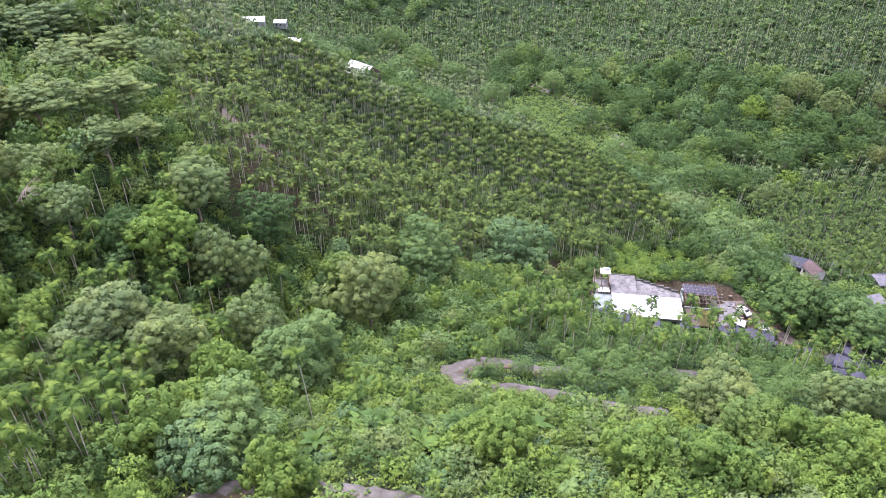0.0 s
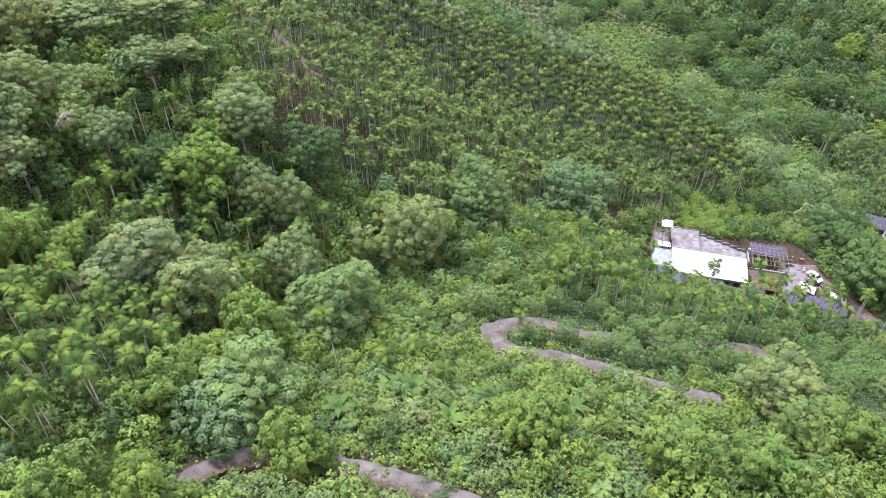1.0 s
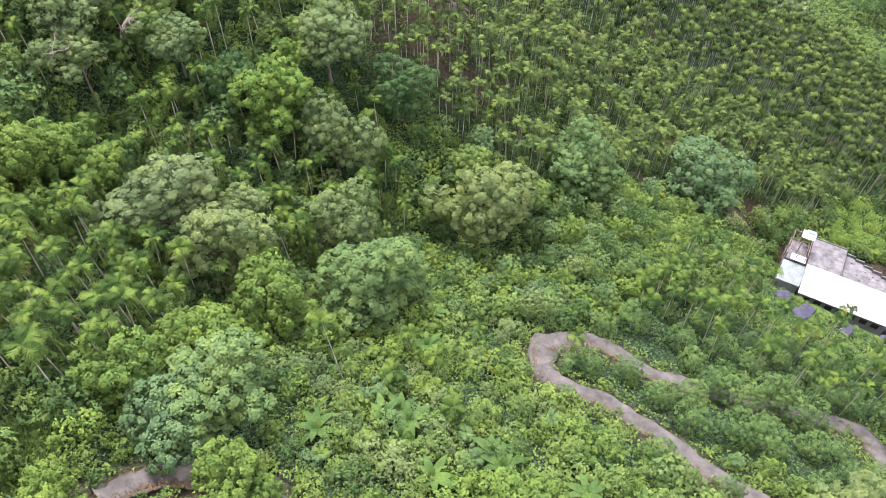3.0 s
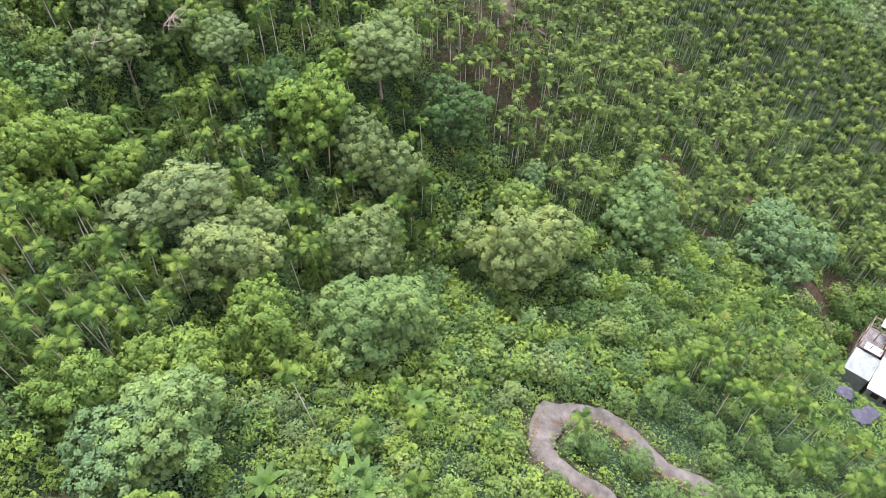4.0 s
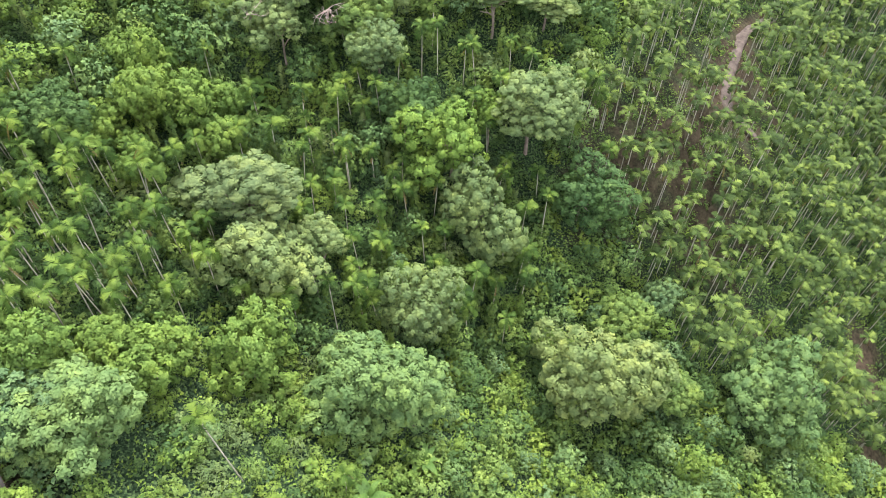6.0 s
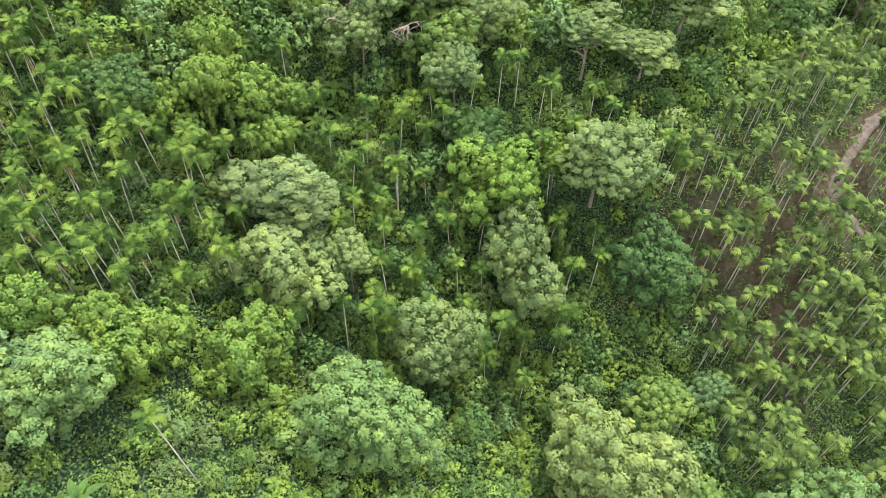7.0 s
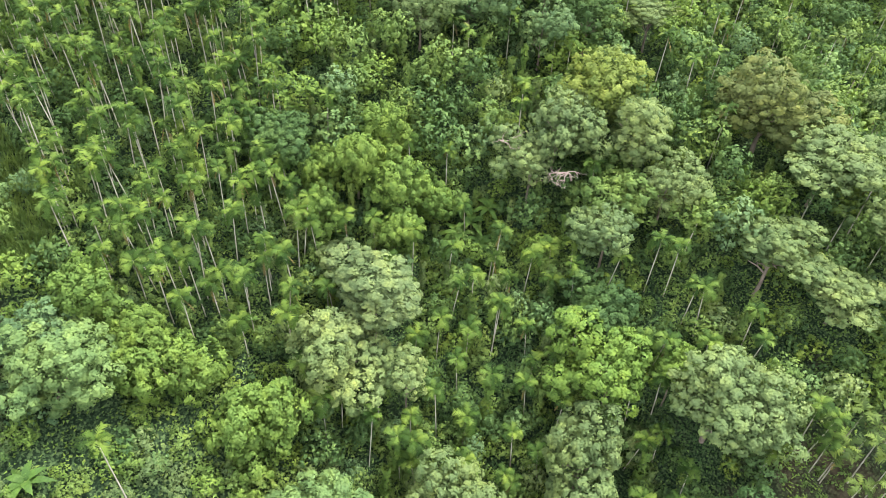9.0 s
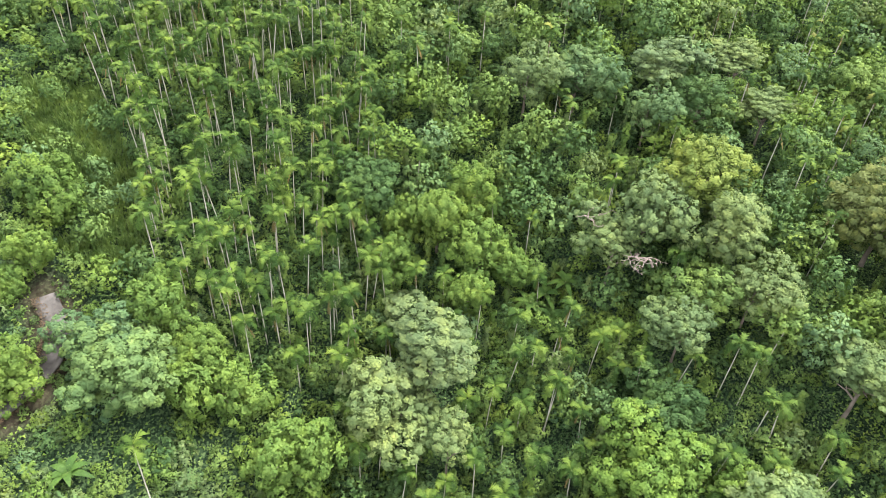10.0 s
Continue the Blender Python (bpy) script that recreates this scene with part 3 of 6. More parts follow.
# x, y, crown radius, height of the crown's middle above the ground
TREES = {}
TREES["pale"] = [(-52.4, 83.6, 8.8, 10.9), (-69, 131.8, 6.4, 8.5), (-66.5, 140.6, 5.4, 6.5), (-108.5, 93, 6.9, 8), (-116.1, 103.5, 5.2, 8), (-84.2, 137.5, 8.2, 9), (-95.4, 178.4, 9.4, 9), (-90.9, 192.3, 10.7, 9), (-74.1, 150.4, 7.9, 9), (-111.5, 193.5, 11.1, 9), (-80.5, 191.5, 7, 8)]
TREES["feather"] = [(-25.6, 87.6, 8.6, 7.1), (-20.6, 91.8, 5.6, 7.5), (-26, 59.2, 7.5, 6), (-4.2, 144.8, 9.3, 6), (72.9, 434, 9.8, 9), (31.3, 406.5, 9.0, 8), (8.5, 459.1, 10.5, 8), (32.8, 338.6, 8.0, 6), (88.2, 323.7, 9.8, 7), (119.6, 295.6, 10.5, 8), (106.3, 222.9, 11.5, 7), (-28.5, 430, 10.9, 8), (118.4, 146.2, 9.1, 5)]
TREES["lime"] = [(-53.6, 115.9, 6.7, 9), (-54.4, 123, 3.1, 8)]
TREES["grey"] = [(-45.5, 82.4, 7.6, 7.3), (-45.8, 90.6, 3.9, 9.9), (-51.4, 128.6, 8.1, 9), (-81.6, 101.1, 6.2, 10), (-82.8, 112.2, 7, 10), (-77.4, 117.6, 4.9, 7), (-69.5, 111.3, 4.8, 8.6), (-77.6, 98.6, 4.6, 8), (-93.6, 75.9, 5.5, 7), (96.1, 241.5, 10, 8), (99.4, 191.4, 9.0, 6)]
TREES["olive"] = [(43.6, 75.6, 7.0, 4.5), (63.5, 78.4, 7.0, 5), (-43.3, 114.6, 7.5, 8), (-33.3, 99.1, 5.8, 7), (-109.3, 110.3, 5, 7), (-15.2, 119.3, 9.6, 8), (205.4, 349.3, 9.5, 9)]
TREES["blue"] = [(-25.2, 139.9, 4, 4), (-98.8, 82.4, 5.6, 7), (-98.3, 94.5, 4.6, 7), (20.2, 166.8, 10.3, 7), (-29.7, 54.5, 5.2, 4)]
TREES["dark"] = [(105, 181.4, 10.1, 5), (102.7, 155.7, 10.9, 5), (114.4, 155.2, 9.3, 5), (-40.4, 132.5, 6.5, 4), (-65.5, 64.3, 4.9, 6), (-61.2, 114.1, 5.6, 6), (-64.7, 63.7, 4.5, 6), (-103.3, 100.8, 5.7, 7), (-62.6, 112.1, 5.1, 4), (115.5, 383, 9.5, 9), (102.3, 376, 8.8, 8), (124.4, 396, 9.0, 9), (94, 410, 8.5, 8), (84.5, 369, 8.0, 8), (136.0, 373.5, 8.5, 7), (-54.4, 476.7, 11.4, 8)]
TREES["mid"] = [(-24.6, 131.3, 5.2, 4), (-74.5, 112.7, 6.4, 7), (-128.4, 121.7, 5.7, 6), (-11.2, 131.8, 3.8, 5), (-104.1, 205.1, 9.5, 9), (58.1, 491.1, 9.6, 8), (138.2, 335, 9, 5), (-9.8, 471.3, 10.1, 8), (42.5, 63.8, 4.3, 3.5)]
TREES["vine"] = [(-34.9, 56.5, 5.5, 5), (-32.4, 75.7, 7.2, 4), (-33.2, 65.6, 6.3, 4), (-61.1, 72.3, 4.0, 4.5), (-69.5, 81.7, 5.8, 5), (-63.6, 82.6, 4.2, 4.5), (-74.2, 77.6, 5.2, 6), (-71.2, 86.2, 3.8, 2.6), (-68.3, 75.2, 5.0, 7), (-66.5, 70.2, 3.6, 4), (-36.9, 37.5, 4.8, 4), (-32.8, 61.8, 4.3, 5), (24.2, 55.2, 4.8, 3.5), (32.8, 54.4, 4.9, 3.5), (6.8, 58.9, 5.2, 3.5), (-18.6, 50, 4.6, 3), (-29.5, 41.1, 3.5, 3), (-26, 42, 2.4, 1.5), (-15.6, 50.5, 2.7, 2.5), (48.4, 64.5, 4.9, 3.5), (49.4, 54.3, 5.3, 3.5)]
TREES["yellow"] = [(-90.3, 105.3, 6.8, 9)]
TREES["brown"] = [(-93, 129.6, 9, 9), (230, 345, 9, 9), (214, 306, 8, 8)]
FAR_TREES = {
    "feather": [(46.0, 372.0, 7.5, 6), (-33.3, 514.1, 12.4, 8), (-16, 488.8, 11.6, 8)],
    "grey": [(118.0, 232.0, 9.0, 6)],
    "olive": [(198.0, 368.0, 10.0, 10), (184.5, 357.5, 8.0, 9), (108.5, 436, 8.5, 8), (152.3, 284.1, 8.0, 7)],
    "dark": [(122.0, 343, 8.8, 7), (154, 331, 9.5, 8), (140, 296, 8.7, 7), (171.6, 312, 9.6, 8), (186, 322, 10.5, 8), (197.8, 335, 9.6, 8), (213, 329, 10.0, 9), (220, 364, 9.5, 9), (46.2, 482, 9.0, 8)],
    "mid": [(176.4, 337, 6.0, 6)],
    "lime": [(170.8, 361.0, 9.5, 9), (168.4, 297.8, 6.5, 4), (181.0, 292.0, 5.0, 4)],
}


def plant_tree(kind, x, y, r, h, i):
    name, crowns, tall, label = KINDS[kind]
    z = float(ground(x, y))
    if kind not in ("blue", "mid"):
        h += sum(depth * math.exp(-((x - px) ** 2 + (y - py) ** 2) / (2 * wide * wide)) for px, py, depth, wide in DIPS)
    rng = random.Random(i * 7 + int(abs(x) * 10))
    root = tagged(new(name), label, "tree")
    root.location = (x, y, z)
    turn = rng.uniform(0, 360)
    part("trunk", TRUNK_ME[i % 3], root, at=pose(0, 0, 0, 0, 0, turn) @ Matrix.Diagonal((r, r, h, 1)))
    if y - abs(x) * 0.2 > 175:
        crowns = FAR_ME
    elif x < -60 and y > 84 and kind in ("pale", "feather", "olive"):
        crowns, tall, kind = LAYERED_ME, 0.62, "olive" if kind == "pale" and i % 3 else kind
    elif r > 6.8 and kind in ("pale", "feather", "grey", "olive", "brown"):
        crowns = FINE_ME
    leaf = LEAF[kind]
    part("crown", crowns[i % 3], root, leaf, at=pose(0, 0, h, 0, 0, turn) @ Matrix.Diagonal((r, r * rng.uniform(0.88, 1.1), r * TALL.get((x, y), tall), 1)))
    return root


TREE_SPOTS = []
count = 0
for kind, rows in (*TREES.items(), *FAR_TREES.items()):
    for x, y, r, h in rows:
        plant_tree(kind, x, y, r, h, count)
        TREE_SPOTS.append((x, y, r))
        count += 1
TREE_SPOTS = np.array(TREE_SPOTS)


def clear_of_trees(p, share=0.8):
    d = np.hypot(p[:, None, 0] - TREE_SPOTS[None, :, 0], p[:, None, 1] - TREE_SPOTS[None, :, 1])
    return (d > TREE_SPOTS[None, :, 2] * share).all(1)


def clear_of_farm(p):
    """True away from the yard, the net-covered bushes before it and the far houses."""
    ok = ~in_poly(*p.T, HOUSE_YARD) & ~in_poly(*p.T, HEAP_STRIP) & ~in_poly(*p.T, BRIGHT_PLOT)
    for x, y, r in HEAPS:
        ok &= (np.hypot(p[:, 0] - x, p[:, 1] - y) > r + 1.2) & (np.hypot(p[:, 0] - x + 1.6, p[:, 1] - y + 2.8) > r + 0.6)
    for x, y, r in HOUSES + SCARS:
        ok &= np.hypot(p[:, 0] - x, p[:, 1] - y) > r
    return ok


def in_sight(p):
    """Open ground that slopes down towards the farm, kept low so that the yard shows."""
    hit = np.zeros(len(p), bool)
    for x, y, r in HEAPS + [(q, 150 - 0.13 * (q - 58), 1.5) for q in (46, 50, 54, 58, 62, 66, 70, 74)]:
        for k in (1, 2, 3, 4, 5, 6, 7):
            hit |= np.hypot(p[:, 0] - x + 1.2 * k, p[:, 1] - y + 2.2 * k) < r + 1.5
    return hit


# ---- areca palms ----
def facing(v, f, soft):
    """Turns every face to the side that its shading normals look to."""
    f = np.array(f)
    face = np.cross(v[f[:, 1]] - v[f[:, 0]], v[f[:, 2]] - v[f[:, 0]])
    back = (face * soft[f].sum(1)).sum(1) < 0
    f[back] = f[back][:, ::-1]
    return v, f, soft


def frond(a, length, lift, rng, pairs, wide=1.0):
    """One arching feather leaf: rib and leaflets."""
    ca, sa = math.cos(a), math.sin(a)
    pts = []
    for k in range(7):
        s = k / 6
        out = length * s * (0.55 + 0.45 * math.cos(s * 1.1)) * math.cos(lift * (1 - s))
        up = length * (s * math.sin(lift) - (0.55 + 0.35 * math.cos(lift)) * s * s)
        pts.append(np.array((out * ca, out * sa, up)))
    rib = []
    for i in range(pairs + 1):
        u = 6 * (0.12 + 0.88 * i / pairs)
        j = min(int(u), 5)
        rib.append(pts[j] + (pts[j + 1] - pts[j]) * (u - j))
    v, f = list(rib), []
    for i in range(pairs):
        u = (i + 0.5) / pairs
        p, t = rib[i], unit(rib[i + 1] - rib[i])
        side = unit(np.cross(t, (0, 0, 1)))
        ll = length * 0.42 * math.sin(0.5 + u * 2.1) * rng.uniform(0.85, 1.15)
        for sg in (-1, 1):
            tip = side * sg * ll * 0.72 * wide + t * ll * 0.6 + np.array((0, 0, ll * rng.uniform(-0.5, 0.12)))
            n = len(v)
            v += [p + (rib[i + 1] - p) * 0.6 + tip * 0.55, p + tip]
            f += [(i, n, n + 1)[::sg], (i, i + 1, n)[::sg]]
    v = np.array(v)
    return v, np.array(f)


def palm_crown(seed, fronds, pairs):
    """A shuttlecock of fronds: the young ones upright, the old ones arching over and drooping."""
    rng = random.Random(seed)
    out = []
    for i in range(fronds):
        lift = 1.5 - 1.45 * (i / fronds) + rng.uniform(-0.2, 0.2)
        out.append(frond(i * 2.4 + rng.uniform(-0.4, 0.4), rng.uniform(1.5, 2.15) * (0.8 if i < 2 else 1.0), lift, rng, pairs))
    return join(out)


def palm_trunk(seed, sides=7, cuts=5):
    rng = random.Random(seed)
    bx, by = rng.uniform(-0.05, 0.05), rng.uniform(-0.05, 0.05)
    path = [(bx * math.sin(k / cuts * 3), by * math.sin(k / cuts * 2.5), k / cuts) for k in range(cuts + 1)]
    path[0] = (0, 0, -0.12)
    return tube(path, [0.086 - 0.024 * k / cuts for k in range(cuts + 1)], sides, False)


def far_palm(seed, blades=7, wide=0.33):
    """A palm seen from far off: drooping blades that share their root."""
    rng = random.Random(seed)
    v, f = [(0, 0, 0)], []
    for i in range(blades):
        a = i * 2.4 + rng.uniform(-0.3, 0.3)
        lift, ln = 1.35 - 1.3 * i / blades + rng.uniform(-0.1, 0.1), rng.uniform(1.15, 1.6)
        ca, sa = math.cos(a), math.sin(a)
        m = (ca * ln * 0.5, sa * ln * 0.5, ln * 0.55 * lift)
        e = (ca * ln, sa * ln, ln * (0.6 * lift - 0.6))
        n, w = len(v), wide * rng.uniform(0.8, 1.2)
        v += [(m[0] - sa * w, m[1] + ca * w, m[2] - 0.12), (m[0] + sa * w, m[1] - ca * w, m[2] - 0.12), e]
        f += [(0, n + 1, n), (n, n + 1, n + 2)]
    v = np.array(v)
    return facing(v, f, unit(unit(v * [1, 1, 0.8] + [0, 0, 0.12]) + [0, 0, 0.15]))


PALM_CROWN = [palm_crown(s, 13, 11) for s in range(71, 79)]
PALM_CROWN_ME = named("palm_crown", PALM_CROWN, LEAF["palm"])
PALM_TRUNK_ME = named("palm_trunk", [palm_trunk(s) for s in range(81, 85)], PALM_BARK)
SHAFT_ME = mesh_from("crownshaft", *tube([(0, 0, -0.9), (0, 0, -0.5), (0, 0, 0.05)], (0.07, 0.11, 0.05), 7), CROWNSHAFT)
DRY_ME = named("dry_frond", [frond(0.0, 1.3, -1.05, random.Random(s), 8, 0.5) for s in (121, 122, 123)], LEAF["dry"])
PALM_MID = [palm_crown(s, 10, 6) for s in range(111, 117)]
PALM_FAR = [far_palm(s, 15, 0.30) for s in range(91, 99)]
TRUNK_FAR = [palm_trunk(s, 4, 2) for s in range(97, 100)]


def palm_spots():
    """Plan places and heights: dense on the slope, tall in the grove, scattered in the gully."""
    rng = np.random.default_rng(17)
    rows = []
    p = jitter_grid(rng, -100, 100, 120, 340, 2.6, 0.6)
    p = p[in_poly(*p.T, SLOPE)]
    thin = rng.uniform(0, 1, len(p)) < np.where(in_poly(*p.T, CLEARING), 0.8, 0.95 - 0.6 * (np.sin(p[:, 0] * 0.19 + 2 * np.sin(p[:, 1] * 0.07)) * np.sin(p[:, 1] * 0.17) > 0.55))
    p = p[thin & (near_line(*p.T, SLOPE_PATH) > 2.5) & clear_of_trees(p, 0.6) & clear_of_farm(p)]
    rows.append(np.c_[p, rng.uniform(5.0, 10.0, len(p))])
    p = jitter_grid(rng, -105, -25, 5, 85, 3.15)
    p = p[in_poly(*p.T, GROVE) & clear_of_trees(p, 0.45)]
    rows.append(np.c_[p, rng.uniform(7.0, 11.5, len(p))])
    p = jitter_grid(rng, -80, -20, 70, 140, 4.3)
    p = p[in_poly(*p.T, GULLY) & clear_of_trees(p, 0.6)]
    rows.append(np.c_[p, rng.uniform(5.5, 10.0, len(p))])
    p = jitter_grid(rng, -165, -70, 40, 240, 4.6)
    p = p[~in_poly(*p.T, SLOPE) & ~in_poly(*p.T, GROVE) & clear_of_trees(p, 0.6)]
    p = p[rng.uniform(0, 1, len(p)) < 0.3]
    rows.append(np.c_[p, rng.uniform(7.0, 11.0, len(p))])
    p = jitter_grid(rng, 16, 108, 100, 148, 4.0)
    p = p[(p[:, 1] > 106 + 0.12 * np.abs(p[:, 0] - 45)) & (p[:, 1] < np.where(p[:, 0] < 78, 137, 144)) & clear_of_farm(p)]
    p = p[rng.uniform(0, 1, len(p)) < 0.5]
    rows.append(np.c_[p, rng.uniform(8.5, 11.5, len(p))])
    rows.append(np.array([(-18.3, 70.2, 14.6), (5.9, 91.2, 6.0), (-12, 72, 5), (-9, 78, 4.5), (-4, 70, 4.0), (-14, 80, 5.5), (2, 108, 6), (28, 108, 8), (36, 109, 7.5), (44, 105, 8)]))
    return np.concatenate(rows)


def plant_palms():
    spots = palm_spots()
    z = ground(spots[:, 0], spots[:, 1])
    d = np.hypot(np.hypot(spots[:, 0] - 5, spots[:, 1] - 85), z - 110)
    order = np.argsort(d)
    near, rest = order[:300], order[300:]
    rng = random.Random(19)
    for i in near:
        x, y, h = spots[i]
        palm = tagged(new("areca_palm"), "slender areca palm with a pale trunk and green feather crown", "palm", "areca palms on the hillside")
        palm.matrix_basis = pose(x, y, z[i], rng.gauss(0, 3.5), rng.gauss(0, 3.5), rng.uniform(0, 360))
        tr = PALM_TRUNK_ME[i % 4]
        part("trunk", tr, palm, at=Matrix.Diagonal((1, 1, h, 1)))
        part("crownshaft", SHAFT_ME, palm, at=pose(0, 0, h + 0.5))
        for _ in range(rng.choice((0, 0, 1, 1, 2))):
            part("dry_frond", DRY_ME[i % 3], palm, at=pose(0, 0, h + 0.2, 0, 0, rng.uniform(0, 360)), label="hanging withered yellow-brown frond")
        part("crown", PALM_CROWN_ME[i % 8], palm, at=pose(0, 0, h + 0.5, 0, 0, rng.uniform(0, 360)) @ Matrix.Diagonal((*[rng.uniform(0.9, 1.22)] * 3, 1)))
    g = np.random.default_rng(23)
    base = np.c_[spots[rest, :2], z[rest]]
    h = spots[rest, 2]
    mid = d[rest] < 185
    up = base[:, 1] > 138
    for name, sel, crowns, tone in (("palm_crowns_near", mid & ~up, PALM_MID, "palm"), ("palm_crowns_slope", mid & up, PALM_MID, "palm_slope"), ("palm_crowns_slope", ~mid, PALM_FAR, "palm_slope")):
        if sel.any():
            grown = spread_join(g, crowns, base[sel] + np.c_[np.zeros((sel.sum(), 2)), h[sel] + 0.4], g.uniform(0.85, 1.15, sel.sum()) * np.where(base[sel][:, 1] > 140, 1.14, 1.0), 0.1)
            tagged(new("areca_grove", leaf_mesh(name, grown, LEAF[tone])), "dense areca palm crowns over the plantation slope", "palm grove", kind="stuff")
    old = mid & (g.uniform(0, 1, len(base)) < 0.6)
    grown = spread_join(g, [frond(0.0, 1.3, -1.05, random.Random(s), 4, 0.5) for s in (131, 132, 133)], base[old] + np.c_[np.zeros((old.sum(), 2)), h[old] + 0.1], g.uniform(0.8, 1.1, old.sum()), 0.1)
    tagged(new("withered_fronds", leaf_mesh("withered_fronds", grown, LEAF["dry"])), "yellow-brown withered fronds hanging below the palm crowns", "palm grove", kind="stuff")
    thick = np.full(len(base), 1.1)
    grown = spread_join(g, TRUNK_FAR, base, np.c_[thick, thick, h], 0.02)
    tagged(new("areca_trunks", leaf_mesh("areca_trunks", grown, PALM_BARK)), "thin pale areca trunks of the plantation", "palm grove", kind="stuff")


plant_palms()


# ---- young palms among the shrubs of the open hillside ----
def plant_young_palms():
    rng = np.random.default_rng(83)
    p = jitter_grid(rng, -26, 44, 50, 118, 6.6, 0.45)
    road = np.minimum(near_line(*p.T, LOWER_ROAD), near_line(*p.T, HAIRPIN))
    p = p[(road > 3.5) & ~in_poly(*p.T, ORCHARD) & clear_of_trees(p, 0.9) & (rng.uniform(0, 1, len(p)) < 0.8)]
    for i, (x, y) in enumerate(p):
        h, size = rng.uniform(0.9, 2.4), rng.uniform(0.6, 0.95)
        palm = tagged(new("young_palm"), "short young palm with bright arching fronds among shrubs", "palm", "young palms on the open hillside")
        palm.matrix_basis = pose(x, y, float(ground(x, y)), rng.normal(0, 4), rng.normal(0, 4), rng.uniform(0, 360))
        part("trunk", PALM_TRUNK_ME[i % 4], palm, at=Matrix.Diagonal((1, 1, h, 1)))
        part("crown", PALM_CROWN_ME[i % 8], palm, LEAF[("vine", "palm", "feather")[i % 3]], at=pose(0, 0, h, 0, 0, rng.uniform(0, 360)) @ Matrix.Diagonal((size, size, size, 1)))


plant_young_palms()


# ---- palms and woods on the far slopes ----
def plant_far():
    rng = np.random.default_rng(29)
    p = jitter_grid(rng, -260, 480, 205, 820, 3.6)
    dist = np.hypot(p[:, 0], p[:, 1])
    way = np.degrees(np.arctan2(p[:, 0], p[:, 1]))
    seen = (way > -32) & (way < 40) & (dist > 210) & (dist < 700)
    seen &= (dist < 480) | (rng.uniform(0, 1, len(p)) < 0.55)
    p = p[seen & ~in_poly(*p.T, SLOPE) & ~in_poly(*p.T, VALLEY_MEADOW) & ((near_line(*p.T, CREEK) > 6) | (p[:, 1] > 305) | (p[:, 0] > 142))]
    open_view = (p[:, 0] > -0.30 * p[:, 1]) & (p[:, 0] < -0.19 * p[:, 1]) & (p[:, 1] > 290) & (p[:, 1] < 445)
    p = p[clear_of_trees(p, 0.7) & clear_of_farm(p) & ~open_view]
    z = ground(p[:, 0], p[:, 1])
    patch = np.sin(p[:, 0] * 0.031 + 1.5 * np.sin(p[:, 1] * 0.017)) + np.sin(p[:, 1] * 0.027 + 0.7)
    wood = (patch < -0.6) | (near_line(*p.T, CREEK) < 30) | ((p[:, 0] > 55) & (p[:, 0] < 138) & (p[:, 1] < 345))
    wood &= (p[:, 0] < 138) | (p[:, 1] > 292)
    by_cottages = (p[:, 0] > 138) & (p[:, 1] < 292)
    q, zq = p[by_cottages], z[by_cottages]
    h = rng.uniform(7.5, 10.5, len(q))
    grown = spread_join(rng, PALM_MID, np.c_[q, zq + h], rng.uniform(0.95, 1.25, len(q)), 0.1)
    tagged(new("areca_grove", leaf_mesh("areca_grove", grown, LEAF["palm_slope"])), "tall areca palms crowded behind the cottages", "palm grove", kind="stuff")
    grown = spread_join(rng, [palm_trunk(106, 4, 1)], np.c_[q, zq], np.c_[np.full(len(q), 1.3), np.full(len(q), 1.3), h], 0.02)
    tagged(new("areca_trunks", leaf_mesh("areca_trunks", grown, PALM_BARK)), "bare grey palm trunks behind the cottages", "palm grove", kind="stuff")
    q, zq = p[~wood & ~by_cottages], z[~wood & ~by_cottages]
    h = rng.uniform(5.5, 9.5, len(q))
    # crowns beyond the slope wear the leaf colour with painted-in haze
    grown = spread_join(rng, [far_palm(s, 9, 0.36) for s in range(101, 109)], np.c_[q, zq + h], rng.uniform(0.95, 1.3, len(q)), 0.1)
    tagged(new("far_areca_grove", leaf_mesh("far_palms", grown, LEAF["palm_haze"])), "areca palm plantation across the far valley slopes", "palm grove", kind="stuff")
    t = rng.uniform(0, 1, len(q)) < 0.8
    grown = spread_join(rng, [palm_trunk(105, 3, 1)], np.c_[q[t], zq[t]], np.c_[np.full(t.sum(), 1.3), np.full(t.sum(), 1.3), h[t]], 0.02)
    tagged(new("far_areca_trunks", leaf_mesh("far_trunks", grown, PALM_BARK)), "pale areca trunks on the far slopes", "palm grove", kind="stuff")
    q, zq = p[wood], z[wood]
    one = rng.uniform(0, 1, len(q)) < 0.27
    q, zq = q[one], zq[one]
    pick = rng.integers(0, 4, len(q))
    for k, tone in enumerate(("dark", "dark", "blue", "mid")):
        for shapes, s in ((NEAR_WOODS, (pick == k) & (q[:, 1] < 330)), (WOODS, (pick == k) & (q[:, 1] >= 330))):
            r = rng.uniform(3.0, 6.8, s.sum())
            grown = spread_join(rng, shapes, np.c_[q[s], zq[s] + r * rng.uniform(0.6, 1.4, s.sum())], np.c_[r, r, r * 1.1])
            tagged(new("far_woods", leaf_mesh("far_woods", grown, LEAF[tone])), "mixed green woods along the far valley", "woods", kind="stuff")
    p = jitter_grid(rng, -260, 480, 205, 640, 11.0)
    way, dist = np.degrees(np.arctan2(p[:, 0], p[:, 1])), np.hypot(p[:, 0], p[:, 1])
    p = p[(way > -32) & (way < 40) & (dist > 215) & ~in_poly(*p.T, SLOPE) & ~in_poly(*p.T, VALLEY_MEADOW) & ((near_line(*p.T, CREEK) > 8) | (p[:, 1] > 305))]
